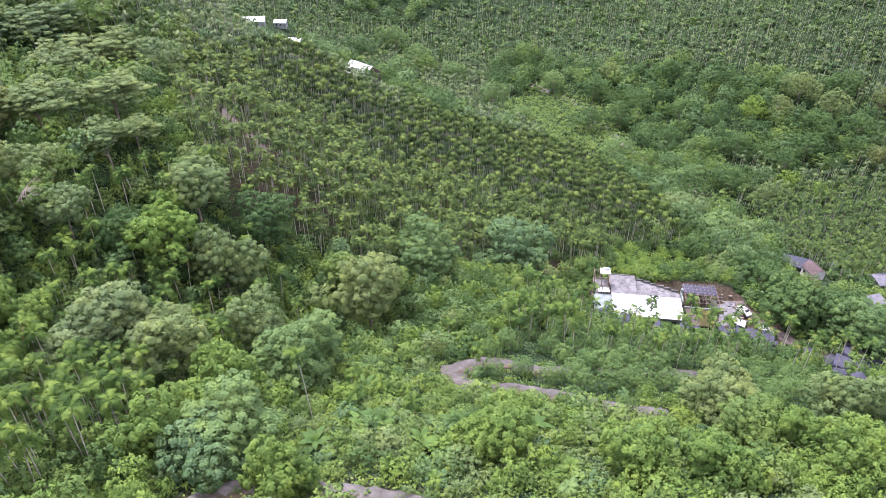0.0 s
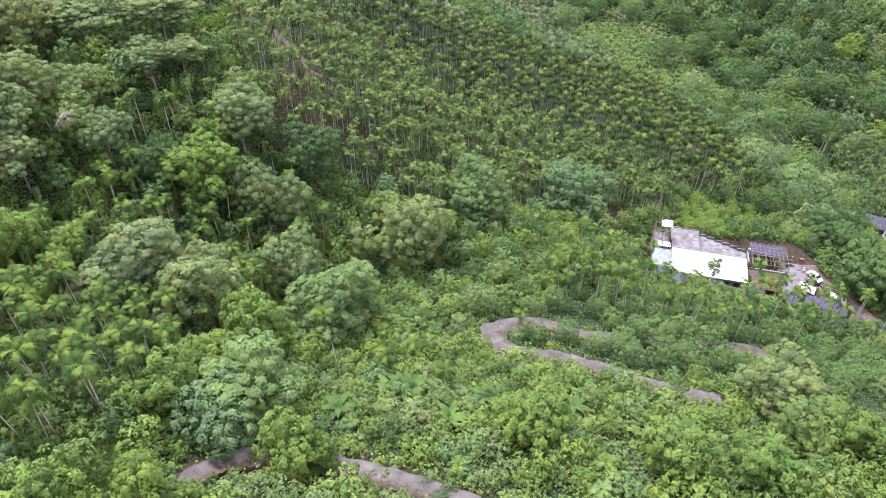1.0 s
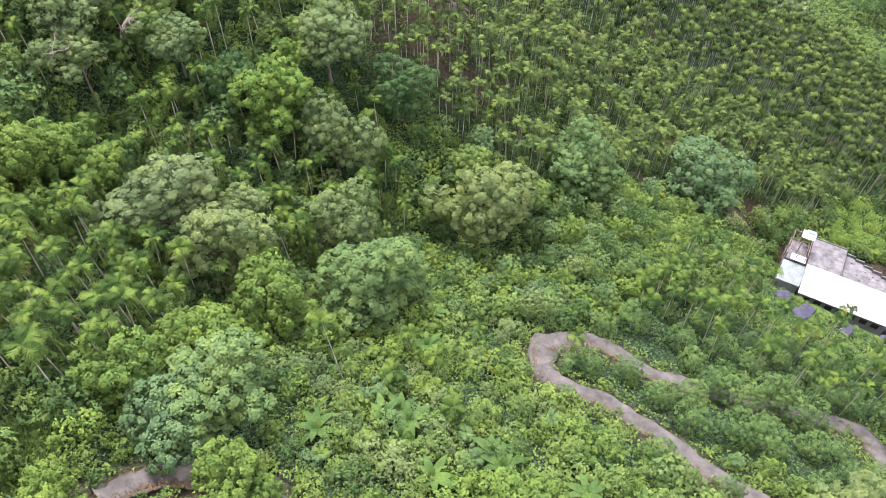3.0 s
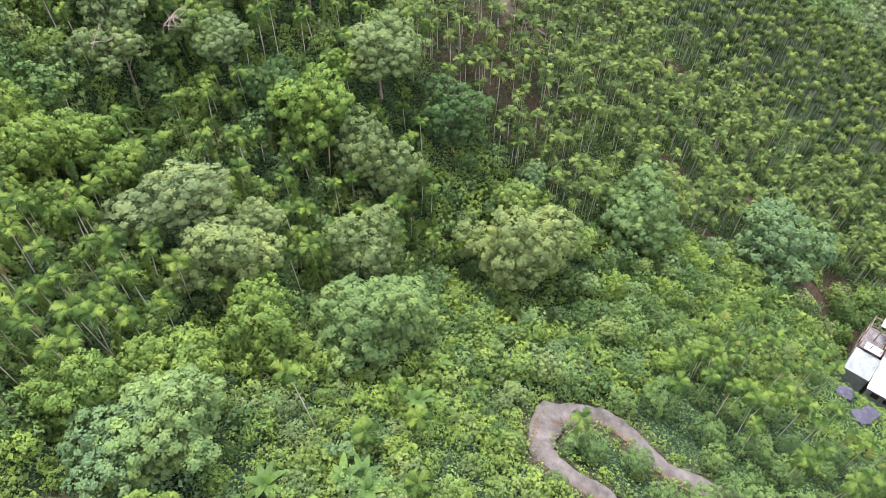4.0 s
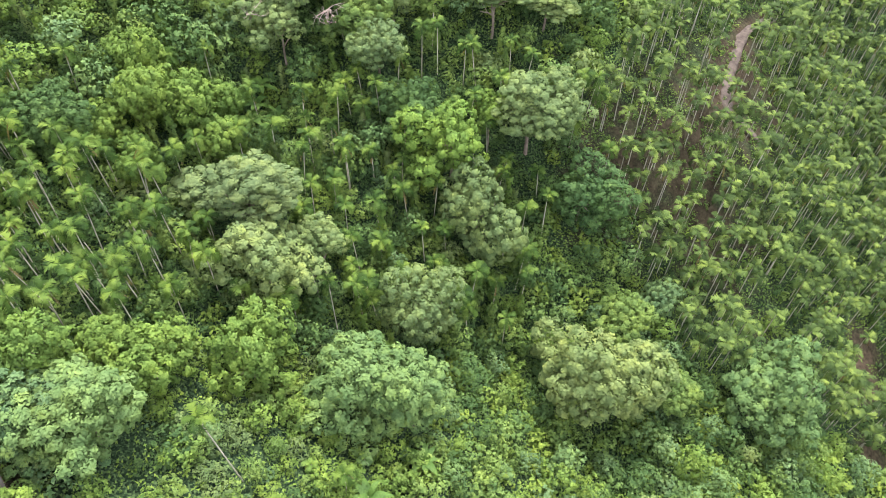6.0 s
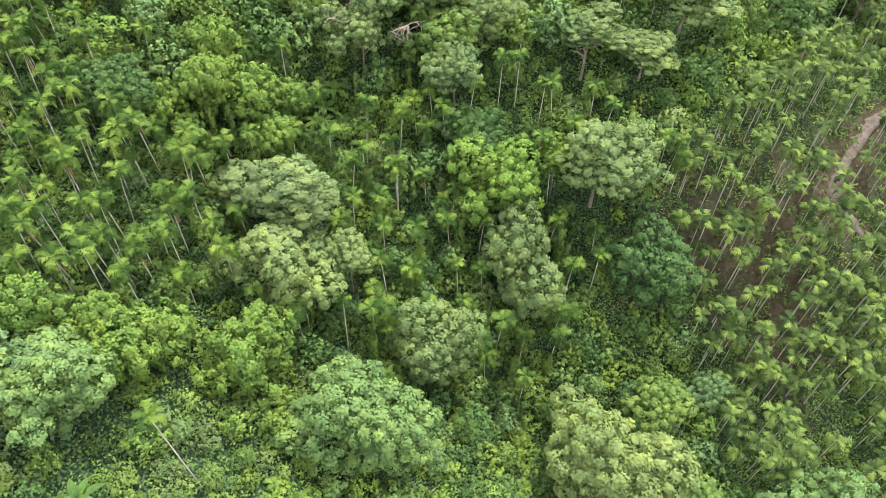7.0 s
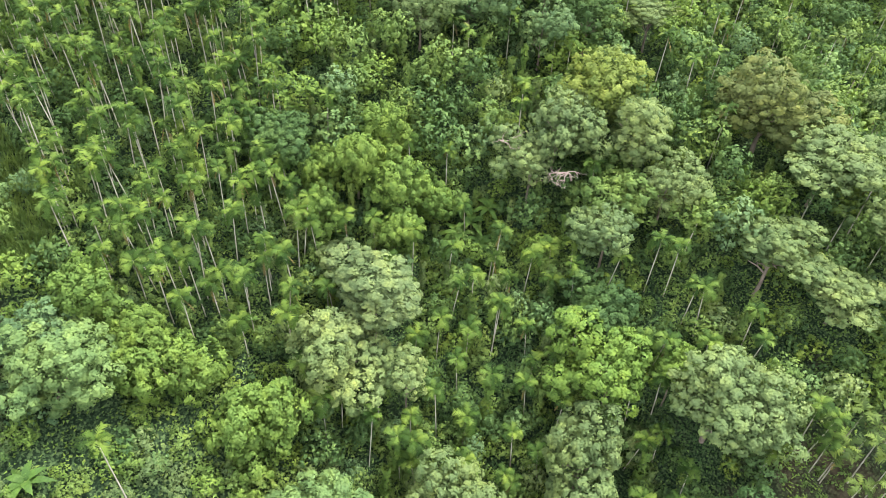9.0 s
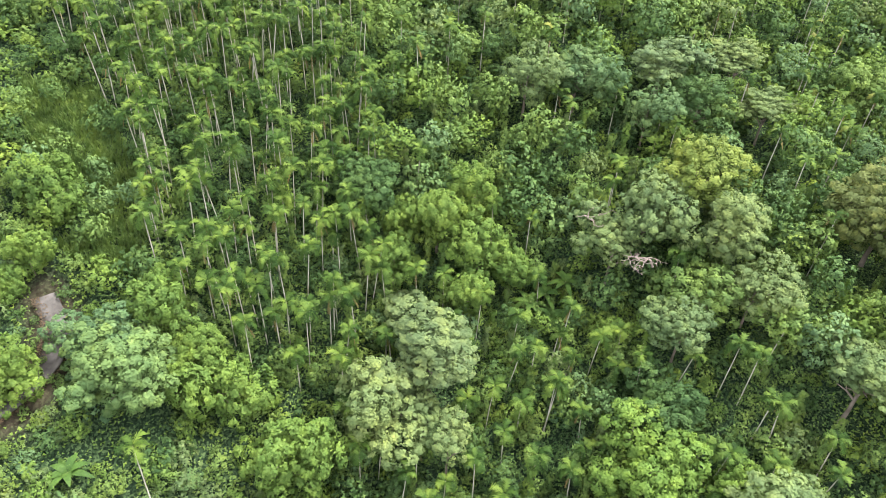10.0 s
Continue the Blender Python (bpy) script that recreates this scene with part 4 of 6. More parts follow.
    p = p[clear_of_farm(p)]
    pick = rng.integers(0, 3, len(p))
    for k, tone in enumerate(("mid", "dark", "blue")):
        s = pick == k
        r = rng.uniform(3.4, 5.6, s.sum())
        grown = spread_join(rng, FAR_BUSH, np.c_[p[s], ground(*p[s].T) + 0.2 * r], np.c_[r, r, r * 0.7])
        tagged(new("far_scrub", leaf_mesh("far_scrub", grown, LEAF[tone])), "low green scrub beneath the far palms", "scrub", kind="stuff")
    n = 150000
    p = np.c_[rng.uniform(-240, 420, n), rng.uniform(200, 560, n)]
    way, dist = np.degrees(np.arctan2(p[:, 0], p[:, 1])), np.hypot(p[:, 0], p[:, 1])
    p = p[(way > -32) & (way < 40) & (dist > 210) & ~in_poly(*p.T, SLOPE)]
    p = p[clear_of_farm(p)]
    soft = unit(rng.normal(0, 0.4, (len(p), 3)) + [0, 0, 1.0])
    grown = cards(rng, np.c_[p, ground(*p.T) + rng.uniform(0.2, 1.4, len(p))], soft, soft, 1.15, 0.85, 0.1, 0.3)
    tagged(new("far_ground_cover", leaf_mesh("far_ground_cover", grown, LEAF["mid"])), "green creepers and grass beneath the far palms", "ground cover", kind="stuff")
    p = jitter_grid(rng, 10, 125, 285, 450, 3.5)
    p = p[in_poly(*p.T, VALLEY_MEADOW)]
    r = rng.uniform(1.0, 2.6, len(p))
    grown = spread_join(rng, FAR_BUSH, np.c_[p, ground(*p.T) + 0.2 * r], np.c_[r, r, r * 0.5])
    tagged(new("meadow", leaf_mesh("meadow", grown, LEAF["mid"])), "light green overgrown meadow on the valley floor", "meadow", kind="stuff")


plant_far()


# ---- orchard ----
ORCHARD_TREES = [(9.8, 91.0, 2.7), (15.4, 93.2, 2.8), (20.2, 89.9, 2.9), (1.2, 84.4, 1.9), (8.0, 82.0, 2.0), (20.8, 77.0, 2.8), (24.8, 86.9, 3.4), (31.7, 97.4, 4.0), (31.2, 88.8, 3.9), (35.5, 88.8, 3.8), (28.0, 98.1, 3.5), (37.4, 101.8, 4.0), (42.5, 100.2, 4.3), (42.3, 92.5, 3.2), (22.7, 107.1, 3.2), (14.4, 106.7, 3.7), (29.2, 108.8, 3.8), (34.4, 108.0, 3.3), (47.1, 117.9, 3.6), (58.4, 110.6, 4.2), (65.5, 127.9, 4.1), (70.5, 121.9, 4.7), (29.6, 76.6, 2.2), (50.7, 109.8, 4.0), (57.7, 122.6, 4.1)]


def plant_orchard():
    rng = np.random.default_rng(31)
    p = jitter_grid(rng, 0, 110, 68, 140, 5.1, 0.22)
    p = p[in_poly(*p.T, ORCHARD) & (near_line(*p.T, HAIRPIN) > 3.6) & clear_of_trees(p, 0.8) & clear_of_farm(p) & ~in_sight(p)]
    known = np.array(ORCHARD_TREES)
    far = np.hypot(p[:, None, 0] - known[None, :, 0], p[:, None, 1] - known[None, :, 1]).min(1) > 4.6
    rows = [(x, y, 0.86 * r) for x, y, r in ORCHARD_TREES] + [(x, y, rng.uniform(2.0, 2.7)) for x, y in p[far]]
    for i, (x, y, r) in enumerate(rows):
        root = tagged(new("orchard_tree"), "low round dark-green fruit tree in the orchard", "fruit tree", "orchard trees beside the farm road")
        root.location = (x, y, float(ground(x, y)))
        part("trunk", TRUNK_ME[i % 3], root, at=Matrix.Diagonal((r * 0.8, r * 0.8, r * 0.7, 1)))
        part("crown", SHRUB_ME[i % 4], root, at=pose(0, 0, r * 0.72, 0, 0, rng.uniform(0, 360)) @ Matrix.Diagonal((r, r, r * 0.98, 1)))
    p = jitter_grid(rng, 54, 92, 172, 206, 4.9, 0.2)
    for i, (x, y) in enumerate(p[in_poly(*p.T, BRIGHT_PLOT)]):
        r = rng.uniform(1.9, 2.6)
        root = tagged(new("orchard_tree"), "round bright yellow-green fruit bush behind the farm house", "fruit tree", "bright fruit bushes behind the farm")
        root.location = (x, y, float(ground(x, y)))
        part("trunk", TRUNK_ME[i % 3], root, at=Matrix.Diagonal((r * 0.8, r * 0.8, r * 0.6, 1)))
        part("crown", SHRUB_ME[i % 4], root, LEAF["lime"], at=pose(0, 0, r * 0.62, 0, 0, rng.uniform(0, 360)) @ Matrix.Diagonal((r, r, r * 0.85, 1)))
    return np.array(rows)


ORCHARD_SPOTS = plant_orchard()


# ---- undergrowth ----
def plant_undergrowth():
    rng = np.random.default_rng(37)
    p = jitter_grid(rng, -165, 130, 0, 240, 2.55)
    p = p[in_poly(*p.T, SEEN)]
    road = np.minimum(np.minimum(near_line(*p.T, LOWER_ROAD), near_line(*p.T, HAIRPIN)), near_line(*p.T, YARD_ROAD))
    u = rng.uniform(0, 1, len(p))
    keep = (road > np.where(p[:, 1] < 60, np.where((p[:, 0] > -23.0) & (p[:, 0] < -14), 0.2, np.where(p[:, 0] > -5, 0.4, 1.9)), 3.0)) & clear_of_farm(p) & ~(in_poly(*p.T, ORCHARD) & (u > 0.07)) & (near_line(*p.T, SLOPE_PATH) > 2) & ~(in_poly(*p.T, CLEARING) & (u < 0.6)) & ~(in_poly(*p.T, SLOPE) & (u > 0.6)) & clear_of_trees(p, 0.5) & ~in_poly(*p.T, GRASSLAND)
    p = p[keep]
    z = ground(p[:, 0], p[:, 1])
    slope, grove = in_poly(*p.T, SLOPE), in_poly(*p.T, GROVE)
    low = slope | in_poly(*p.T, ORCHARD) | (road[keep] < 3.0)
    front = (p[:, 1] < 96 + 0.1 * p[:, 0]) & (p[:, 0] > -36)
    gully = (in_poly(*p.T, GULLY) | (p[:, 0] < -60)) & ~grove
    u = rng.uniform(0, 1, len(p)) * 0.7 + 0.15 + 0.35 * np.sin(p[:, 0] * 0.23 + 1.3 * np.sin(p[:, 1] * 0.11)) * np.cos(p[:, 1] * 0.21)
    orchard = in_poly(*p.T, ORCHARD)
    tone = np.where(orchard, np.array([2, 6, 2])[np.digitize(u, (0.4, 0.6))], np.where(front, np.array([6, 1, 0, 1, 6, 1, 2, 4, 3])[np.digitize(u, (0.12, 0.30, 0.42, 0.56, 0.68, 0.73, 0.80, 0.90))], np.where(slope, np.array([1, 3, 3, 4])[np.digitize(u, (0.2, 0.5, 0.8))], np.where(grove, np.array([3, 1, 3, 6, 3])[np.digitize(u, (0.25, 0.5, 0.68, 0.74))], np.where(gully, np.digitize(u, (0.14, 0.50, 0.58, 0.90)), np.digitize(u, (0.2, 0.5, 0.7, 0.85)))))))
    r = rng.uniform(1.1, 2.3, len(p)) * np.where(low, 0.55, 1.0) * np.where(in_sight(p), 0.45, 1.0) * np.where(grove, 1.05, 1.0)
    big = front & ~low & (rng.uniform(0, 1, len(p)) < 0.22)
    r = np.where(front & ~low, np.where(big, rng.uniform(2.0, 3.1, len(p)), r * 0.85), r)
    r = np.where(p[:, 1] > 62, np.minimum(r, np.maximum(0.45, 0.7 * (road[keep] - 1.6))), r)
    far = ((p[:, 1] > 150) & (p[:, 0] < 70)) | (p[:, 0] < -105)
    near = front | grove | in_poly(*p.T, GULLY) | ((p[:, 0] < -58) & (p[:, 0] > -100) & (p[:, 1] > 60) & (p[:, 1] < 132))
    for k, key in enumerate(("vine", "mid", "grass", "dark", "blue", "yellow", "olive")):
        for shapes, pick in ((FRONT_BUSH, near & ~far), (BUSH, ~far & ~near), (FAR_BUSH, far)):
            s = (tone == k) & pick
            if s.any():
                grown = spread_join(rng, shapes, np.c_[p[s], z[s] + r[s] * 0.35 + 0.3 * grove[s]], np.c_[r[s], r[s], r[s] * rng.uniform(0.7, 1.3, s.sum())])
                tagged(new("undergrowth", leaf_mesh("undergrowth", grown, LEAF[key])), "tangled leafy shrubs and vines covering the slope", "undergrowth", kind="stuff")


def plant_thickets():
    """Small trees 3 to 7 m high between the large ones."""
    rng = np.random.default_rng(41)
    p = jitter_grid(rng, -150, 130, 0, 240, 4.6)
    p = p[in_poly(*p.T, SEEN)]
    road = np.minimum(np.minimum(near_line(*p.T, LOWER_ROAD), near_line(*p.T, HAIRPIN)), near_line(*p.T, YARD_ROAD))
    open_ = in_sight(p) | ~clear_of_farm(p) | ((p[:, 0] > 40) & (p[:, 1] > 128) & (p[:, 1] < 152)) | in_poly(*p.T, SLOPE) | in_poly(*p.T, CLEARING) | in_poly(*p.T, ORCHARD) | in_poly(*p.T, HOUSE_YARD)
    grove = in_poly(*p.T, GROVE)
    u = rng.uniform(0, 1, len(p))
    slope = in_poly(*p.T, SLOPE) & ~in_poly(*p.T, CLEARING) & (u < 0.10)
    keep = (road > 5) & (~open_ | slope) & clear_of_trees(p, 0.75) & (u < np.where(grove, 0.3, 0.88))
    p = p[keep]
    z = ground(p[:, 0], p[:, 1])
    front = (p[:, 1] < 96) & (p[:, 0] > -34)
    high = p[:, 0] < -72
    r = rng.uniform(1.8, 3.3, len(p)) * np.where(front, 0.8, np.where(high, 1.35, 1.0))
    h = np.where(front, rng.uniform(0.8, 2.2, len(p)), rng.uniform(1.6, 4.5, len(p)) * np.where(high, 1.7, 1.0))
    slope = in_poly(*p.T, SLOPE)
    r, h = np.where(slope, r * 0.7, r), np.where(slope, 1.0, h)
    u = rng.uniform(0, 1, len(p))
    dim = (p[:, 0] < -48) & (p[:, 1] > 68)
    tone = np.where(front, np.digitize(u, (0.5, 0.75, 0.88)), np.where(dim, np.digitize(u, (0.15, 0.52, 0.60, 0.88, 0.95)), np.digitize(u, (0.15, 0.45, 0.52, 0.80, 0.92))))
    for k, key in enumerate(("vine", "mid", "feather", "dark", "blue", "olive")):
        s = tone == k
        grown = spread_join(rng, THICKET, np.c_[p[s], z[s] + h[s]], np.c_[r[s], r[s], r[s] * rng.uniform(0.8, 1.25, s.sum())])
        tagged(new("thicket", leaf_mesh("thicket", grown, LEAF[key])), "thick growth of small leafy trees on the slope", "thicket", kind="stuff")


def plant_outer_scrub():
    """Low scrub on the hillside all round the valley."""
    rng = np.random.default_rng(59)
    p = jitter_grid(rng, -260, 260, -90, 250, 6.2)
    p = p[~in_poly(*p.T, SEEN) & ~in_poly(*p.T, SLOPE) & clear_of_farm(p) & clear_of_trees(p, 0.8) & (near_line(*p.T, YARD_ROAD) > 5)]
    pick = rng.integers(0, 3, len(p))
    by_farm = (p[:, 0] > 60) & (p[:, 0] < 200) & (p[:, 1] > 90)
    for k, tone in enumerate(("mid", "dark", "vine")):
        for shapes, chosen in ((THICKET, by_farm), (FAR_BUSH, ~by_farm)):
            q = p[(pick == k) & chosen]
            r = rng.uniform(2.4, 4.4, len(q))
            grown = spread_join(rng, shapes, np.c_[q, ground(*q.T) + 0.25 * r], np.c_[r, r, r * rng.uniform(0.6, 1.1, len(q))])
            tagged(new("scrub", leaf_mesh("scrub", grown, LEAF[tone])), "low green scrub on the outer hillside", "scrub", kind="stuff")


def vine_column(seed, tall):
    """Climbing vines round a stem: a ragged leafy pillar, in metres."""
    rng = np.random.default_rng(seed)
    n = int(75 * tall)
    z = tall * rng.uniform(0, 1, n) ** 0.85
    a = rng.uniform(0, 2 * math.pi, n)
    r = (0.42 + 0.22 * np.sin(z * 1.9 + seed) + 0.15 * np.sin(z * 4.1 + 2 * a)) * (1.25 - 0.75 * z / tall) * rng.uniform(0.75, 1.1, n) + 0.12
    out = np.stack([np.cos(a), np.sin(a), np.full(n, 0.35)], 1)
    at = np.stack([r * np.cos(a), r * np.sin(a), z], 1)
    return cards(rng, at, out, unit(out), 0.36, 0.27, 0.5, 0.35)


def plant_vines():
    rng = np.random.default_rng(67)
    p = jitter_grid(rng, -105, -20, 10, 138, 4.4, 0.6)
    grove, gully = in_poly(*p.T, GROVE), in_poly(*p.T, GULLY)
    high = (p[:, 0] > -98) & (p[:, 0] < -58) & (p[:, 1] > 62) & (p[:, 1] < 134)
    p = p[(grove | gully | high) & clear_of_trees(p, 0.55) & (rng.uniform(0, 1, len(p)) < np.where(grove, 0.6, 0.75))]
    shapes = [vine_column(s, 3.4 + 0.7 * (s - 181)) for s in range(181, 187)]
    pick = rng.integers(0, 4, len(p))
    for k, tone in enumerate(("mid", "olive", "vine", "mid")):
        q = p[pick == k]
        grown = spread_join(rng, shapes, np.c_[q, ground(*q.T) - 0.2], rng.uniform(0.85, 1.3, len(q)), 0.06)
        tagged(new("vine_columns", leaf_mesh("vine_columns", grown, LEAF[tone])), "climbing vines wrapped round thin trunks in the gully", "vines", kind="stuff")


def plant_cover():
    """Leafy ground cover: creepers, ferns and grass that close the ground between the shrubs."""
    rng = np.random.default_rng(71)
    n = 430000
    p = np.c_[rng.uniform(-150, 75, n), rng.uniform(20, 235, n)]
    p = p[in_poly(*p.T, SEEN) | in_poly(*p.T, SLOPE)]
    slope, clearing, gully = in_poly(*p.T, SLOPE), in_poly(*p.T, CLEARING), in_poly(*p.T, GULLY)
    orchard = in_poly(*p.T, ORCHARD)
    road = np.minimum(near_line(*p.T, LOWER_ROAD), near_line(*p.T, HAIRPIN))
    patch = np.sin(p[:, 0] * 0.31 + 2.1 * np.sin(p[:, 1] * 0.13)) * np.cos(p[:, 1] * 0.27 + 1.2 * np.sin(p[:, 0] * 0.17))
    share = np.where(clearing, 0.04 + 0.9 * (patch > 0.05), np.where(slope, np.where(p[:, 0] + 0.35 * (p[:, 1] - 150) < 4, 0.8, 0.42), np.where(orchard, 0.3, 1.0))) * np.where(p[:, 0] < -100, 0.5, 1.0) * np.where(road < 3.2, 0.16, 1.0) * np.where((p[:, 0] > -32) & (p[:, 1] < 105) & (road > 4), 0.35, 1.0)
    for x, y, r in ORCHARD_SPOTS:
        share = share * (np.hypot(p[:, 0] - x, p[:, 1] - y) > 1.1 * r)
    p_keep = (rng.uniform(0, 1, len(p)) < share) & (road > 1.25 + 0.5 * patch) & (near_line(*p.T, SLOPE_PATH) > 1.0 + 0.7 * patch) & ~in_poly(*p.T, HOUSE_YARD) & ~in_poly(*p.T, HEAP_STRIP)
    for x, y, r in SCARS:
        p_keep &= np.hypot(p[:, 0] - x, p[:, 1] - y) > r * 0.8
    p, patch, slope, gully = p[p_keep], patch[p_keep], (slope | clearing)[p_keep], gully[p_keep]
    at = np.c_[p, ground(*p.T) + rng.uniform(0.0, 0.55, len(p)) + np.where(slope, 0.0, 0.3 * (1 + patch))]
    u = rng.uniform(0, 1, len(p)) * 0.6 + 0.2 + 0.3 * patch
    open_hill = (p[:, 0] > -32) & (p[:, 1] < 100)
    tone = np.where(slope, np.digitize(u, (0.35, 0.6)), np.where(open_hill, np.array([1, 2, 0, 2])[np.digitize(u, (0.25, 0.5, 0.7))], np.where(gully, 1 + 2 * (u < 0.6), np.array([3, 1, 2, 0])[np.digitize(u, (0.3, 0.6, 0.8))])))
    tone[road[p_keep] < 4.0] = 0
    soft = unit(rng.normal(0, 0.38, (len(p), 3)) + [0, 0, 1.0])
    for k, key in enumerate(("grass", "mid", "vine", "dark")):
        s = tone == k
        grown = cards(rng, at[s], soft[s], soft[s], 0.40, 0.30, 0.1, 0.3)
        tagged(new("ground_cover", leaf_mesh("ground_cover", grown, LEAF[key])), "leafy creepers and ferns covering the slope", "ground cover", kind="stuff")


plant_undergrowth()
plant_thickets()
plant_cover()
plant_vines()
plant_outer_scrub()


def plant_tall_grass():
    """Waist-high grass in the open corner beside the palm grove."""
    rng = np.random.default_rng(73)
    blades = []
    for _ in range(5):
        n = 26
        a, r = rng.uniform(0, 2 * math.pi, n), rng.uniform(0.05, 0.5, n)
        foot = np.stack([r * np.cos(a), r * np.sin(a), np.zeros(n)], 1)
        bend = np.stack([np.cos(a), np.sin(a), np.zeros(n)], 1) * rng.uniform(0.2, 0.7, (n, 1))
        tall = rng.uniform(0.7, 1.5, (n, 1))
        side = np.stack([-np.sin(a), np.cos(a), np.zeros(n)], 1) * 0.05
        mid_ = foot + bend * 0.35 + tall * [0, 0, 0.65]
        tip = foot + bend + tall * [0, 0, 1.0]
        v = np.stack([foot - side, foot + side, mid_ + side, mid_ - side, tip], 1).reshape(-1, 3)
        k = (np.arange(n) * 5)[:, None]
        blades.append((v, np.concatenate([k + [0, 1, 2], k + [0, 2, 3], k + [3, 2, 4]])))
    p = jitter_grid(rng, -60, -25, 12, 52, 0.75)
    p = p[in_poly(*p.T, GRASSLAND) & clear_of_trees(p, 0.7) & (near_line(*p.T, LOWER_ROAD) > 2)]
    grown = spread_join(rng, blades, np.c_[p, ground(*p.T) - 0.05], rng.uniform(0.8, 1.4, len(p)), 0.1)
    tagged(new("tall_grass", leaf_mesh("tall_grass", grown, LEAF["mid"])), "tall rank green grass beside the palm grove", "grass", kind="stuff")


plant_tall_grass()


def plant_tufts():
    """Grass and weeds on the bare clearing and along the road edges."""
    rng = np.random.default_rng(43)
    p = jitter_grid(rng, -70, 60, 44, 195, 1.3)
    road = np.minimum(near_line(*p.T, LOWER_ROAD), near_line(*p.T, HAIRPIN))
    u = rng.uniform(0, 1, len(p))
    p = p[((in_poly(*p.T, CLEARING) & (u < 0.45 + 0.5 * np.sin(p[:, 0] * 0.35) * np.cos(p[:, 1] * 0.3))) | ((road > 1.5) & (road < 4.5) & (u < 0.75)) | ((near_line(*p.T, HAIRPIN) < 1.4) & (p[:, 0] > 12) & (u < 0.5)) | ((near_line(*p.T, LOWER_ROAD) < 1.5) & (u < np.where(p[:, 0] > -16, 0.3, 0.12))))]
    r = rng.uniform(0.3, 0.8, len(p))
    grown = spread_join(rng, FAR_BUSH, np.c_[p, ground(*p.T) - 0.05], np.c_[r, r, r])
    tagged(new("grass_tufts", leaf_mesh("grass_tufts", grown, LEAF["mid"])), "rough grass and weeds on bare ground", "grass", kind="stuff")


plant_tufts()


def leaf_litter():
    """Dry leaves along the edges of the farm roads."""
    rng = np.random.default_rng(47)
    at = []
    for line, width in ((LOWER_ROAD, 3.0), (HAIRPIN, 3.0)):
        p = np.array(line, float)
        k = rng.integers(0, len(p) - 1, 3200)
        q = p[k] + (p[k + 1] - p[k]) * rng.uniform(0, 1, (3200, 1))
        t = unit(p[k + 1] - p[k])
        off = width * 0.5 * np.sign(rng.normal(size=3200)) * (1 - np.abs(rng.normal(0, 0.38, 3200)))
        at.append(q + np.c_[-t[:, 1], t[:, 0]] * off[:, None])
    at = np.concatenate(at)
    at = np.c_[at, ground(*at.T) + 0.18]
    up = np.tile([0.0, 0.0, 1.0], (len(at), 1))
    grown = cards(rng, at, up, up, 0.24, 0.15, 0.0, 0.3)
    tagged(new("leaf_litter", leaf_mesh("leaf_litter", grown, LEAF["litter"])), "brown dry leaves along the road edges", "leaf litter", kind="stuff")


leaf_litter()


# ---- the farm in the valley ----
def box_bm(bm, x0, x1, y0, y1, z0, z1, edge=0.03):
    """A box with softened edges, added to bm."""
    m = Matrix.LocRotScale(((x0 + x1) / 2, (y0 + y1) / 2, (z0 + z1) / 2), None, (x1 - x0, y1 - y0, z1 - z0))
    made = bmesh.ops.create_cube(bm, size=1, matrix=m)["verts"]
    if edge:
        bmesh.ops.bevel(bm, geom=list({e for v in made for e in v.link_edges}), offset=edge, segments=1, affect="EDGES")


def box_part(name, parent, mat, *dims, label="", edge=0.03):
    bm = bmesh.new()
    box_bm(bm, *dims, edge)
    return part(name, bm_mesh(name, bm, mat), parent, label=label)


def sheet_bm(bm, x0, x1, y0, y1, za, zb, waves=40, depth=0.05):
    """Corrugated sheet, ribs along y; za at y0, zb at y1; 2 cm thick."""
    rows = []
    for k in range(waves * 2 + 1):
        x = x0 + (x1 - x0) * k / (waves * 2)
        dz = depth if k % 2 else 0
        rows.append([bm.verts.new((x, y, z + dz + t)) for y, z, t in ((y0, za, 0), (y1, zb, 0), (y1, zb, 0.03), (y0, za, 0.03))])
    for a, b in zip(rows, rows[1:]):
        for i in range(4):
            bm.faces.new((a[i], b[i], b[(i + 1) % 4], a[(i + 1) % 4]))
    bm.faces.new(rows[0])
    bm.faces.new(rows[-1][::-1])


def sheet_part(name, parent, mat, x0, x1, y0, y1, za, zb, waves=40, depth=0.05, label=""):
    bm = bmesh.new()
    sheet_bm(bm, x0, x1, y0, y1, za, zb, waves, depth)
    return part(name, bm_mesh(name, bm, mat), parent, label=label)


YARD_Z = -16.2
FARM = pose(59.7, 156.2, YARD_Z, 0, 0, -7.3)


def thing(name, label, category, at, group=""):
    ob = tagged(new(name), label, category, group)
    ob.matrix_basis = at
    return ob


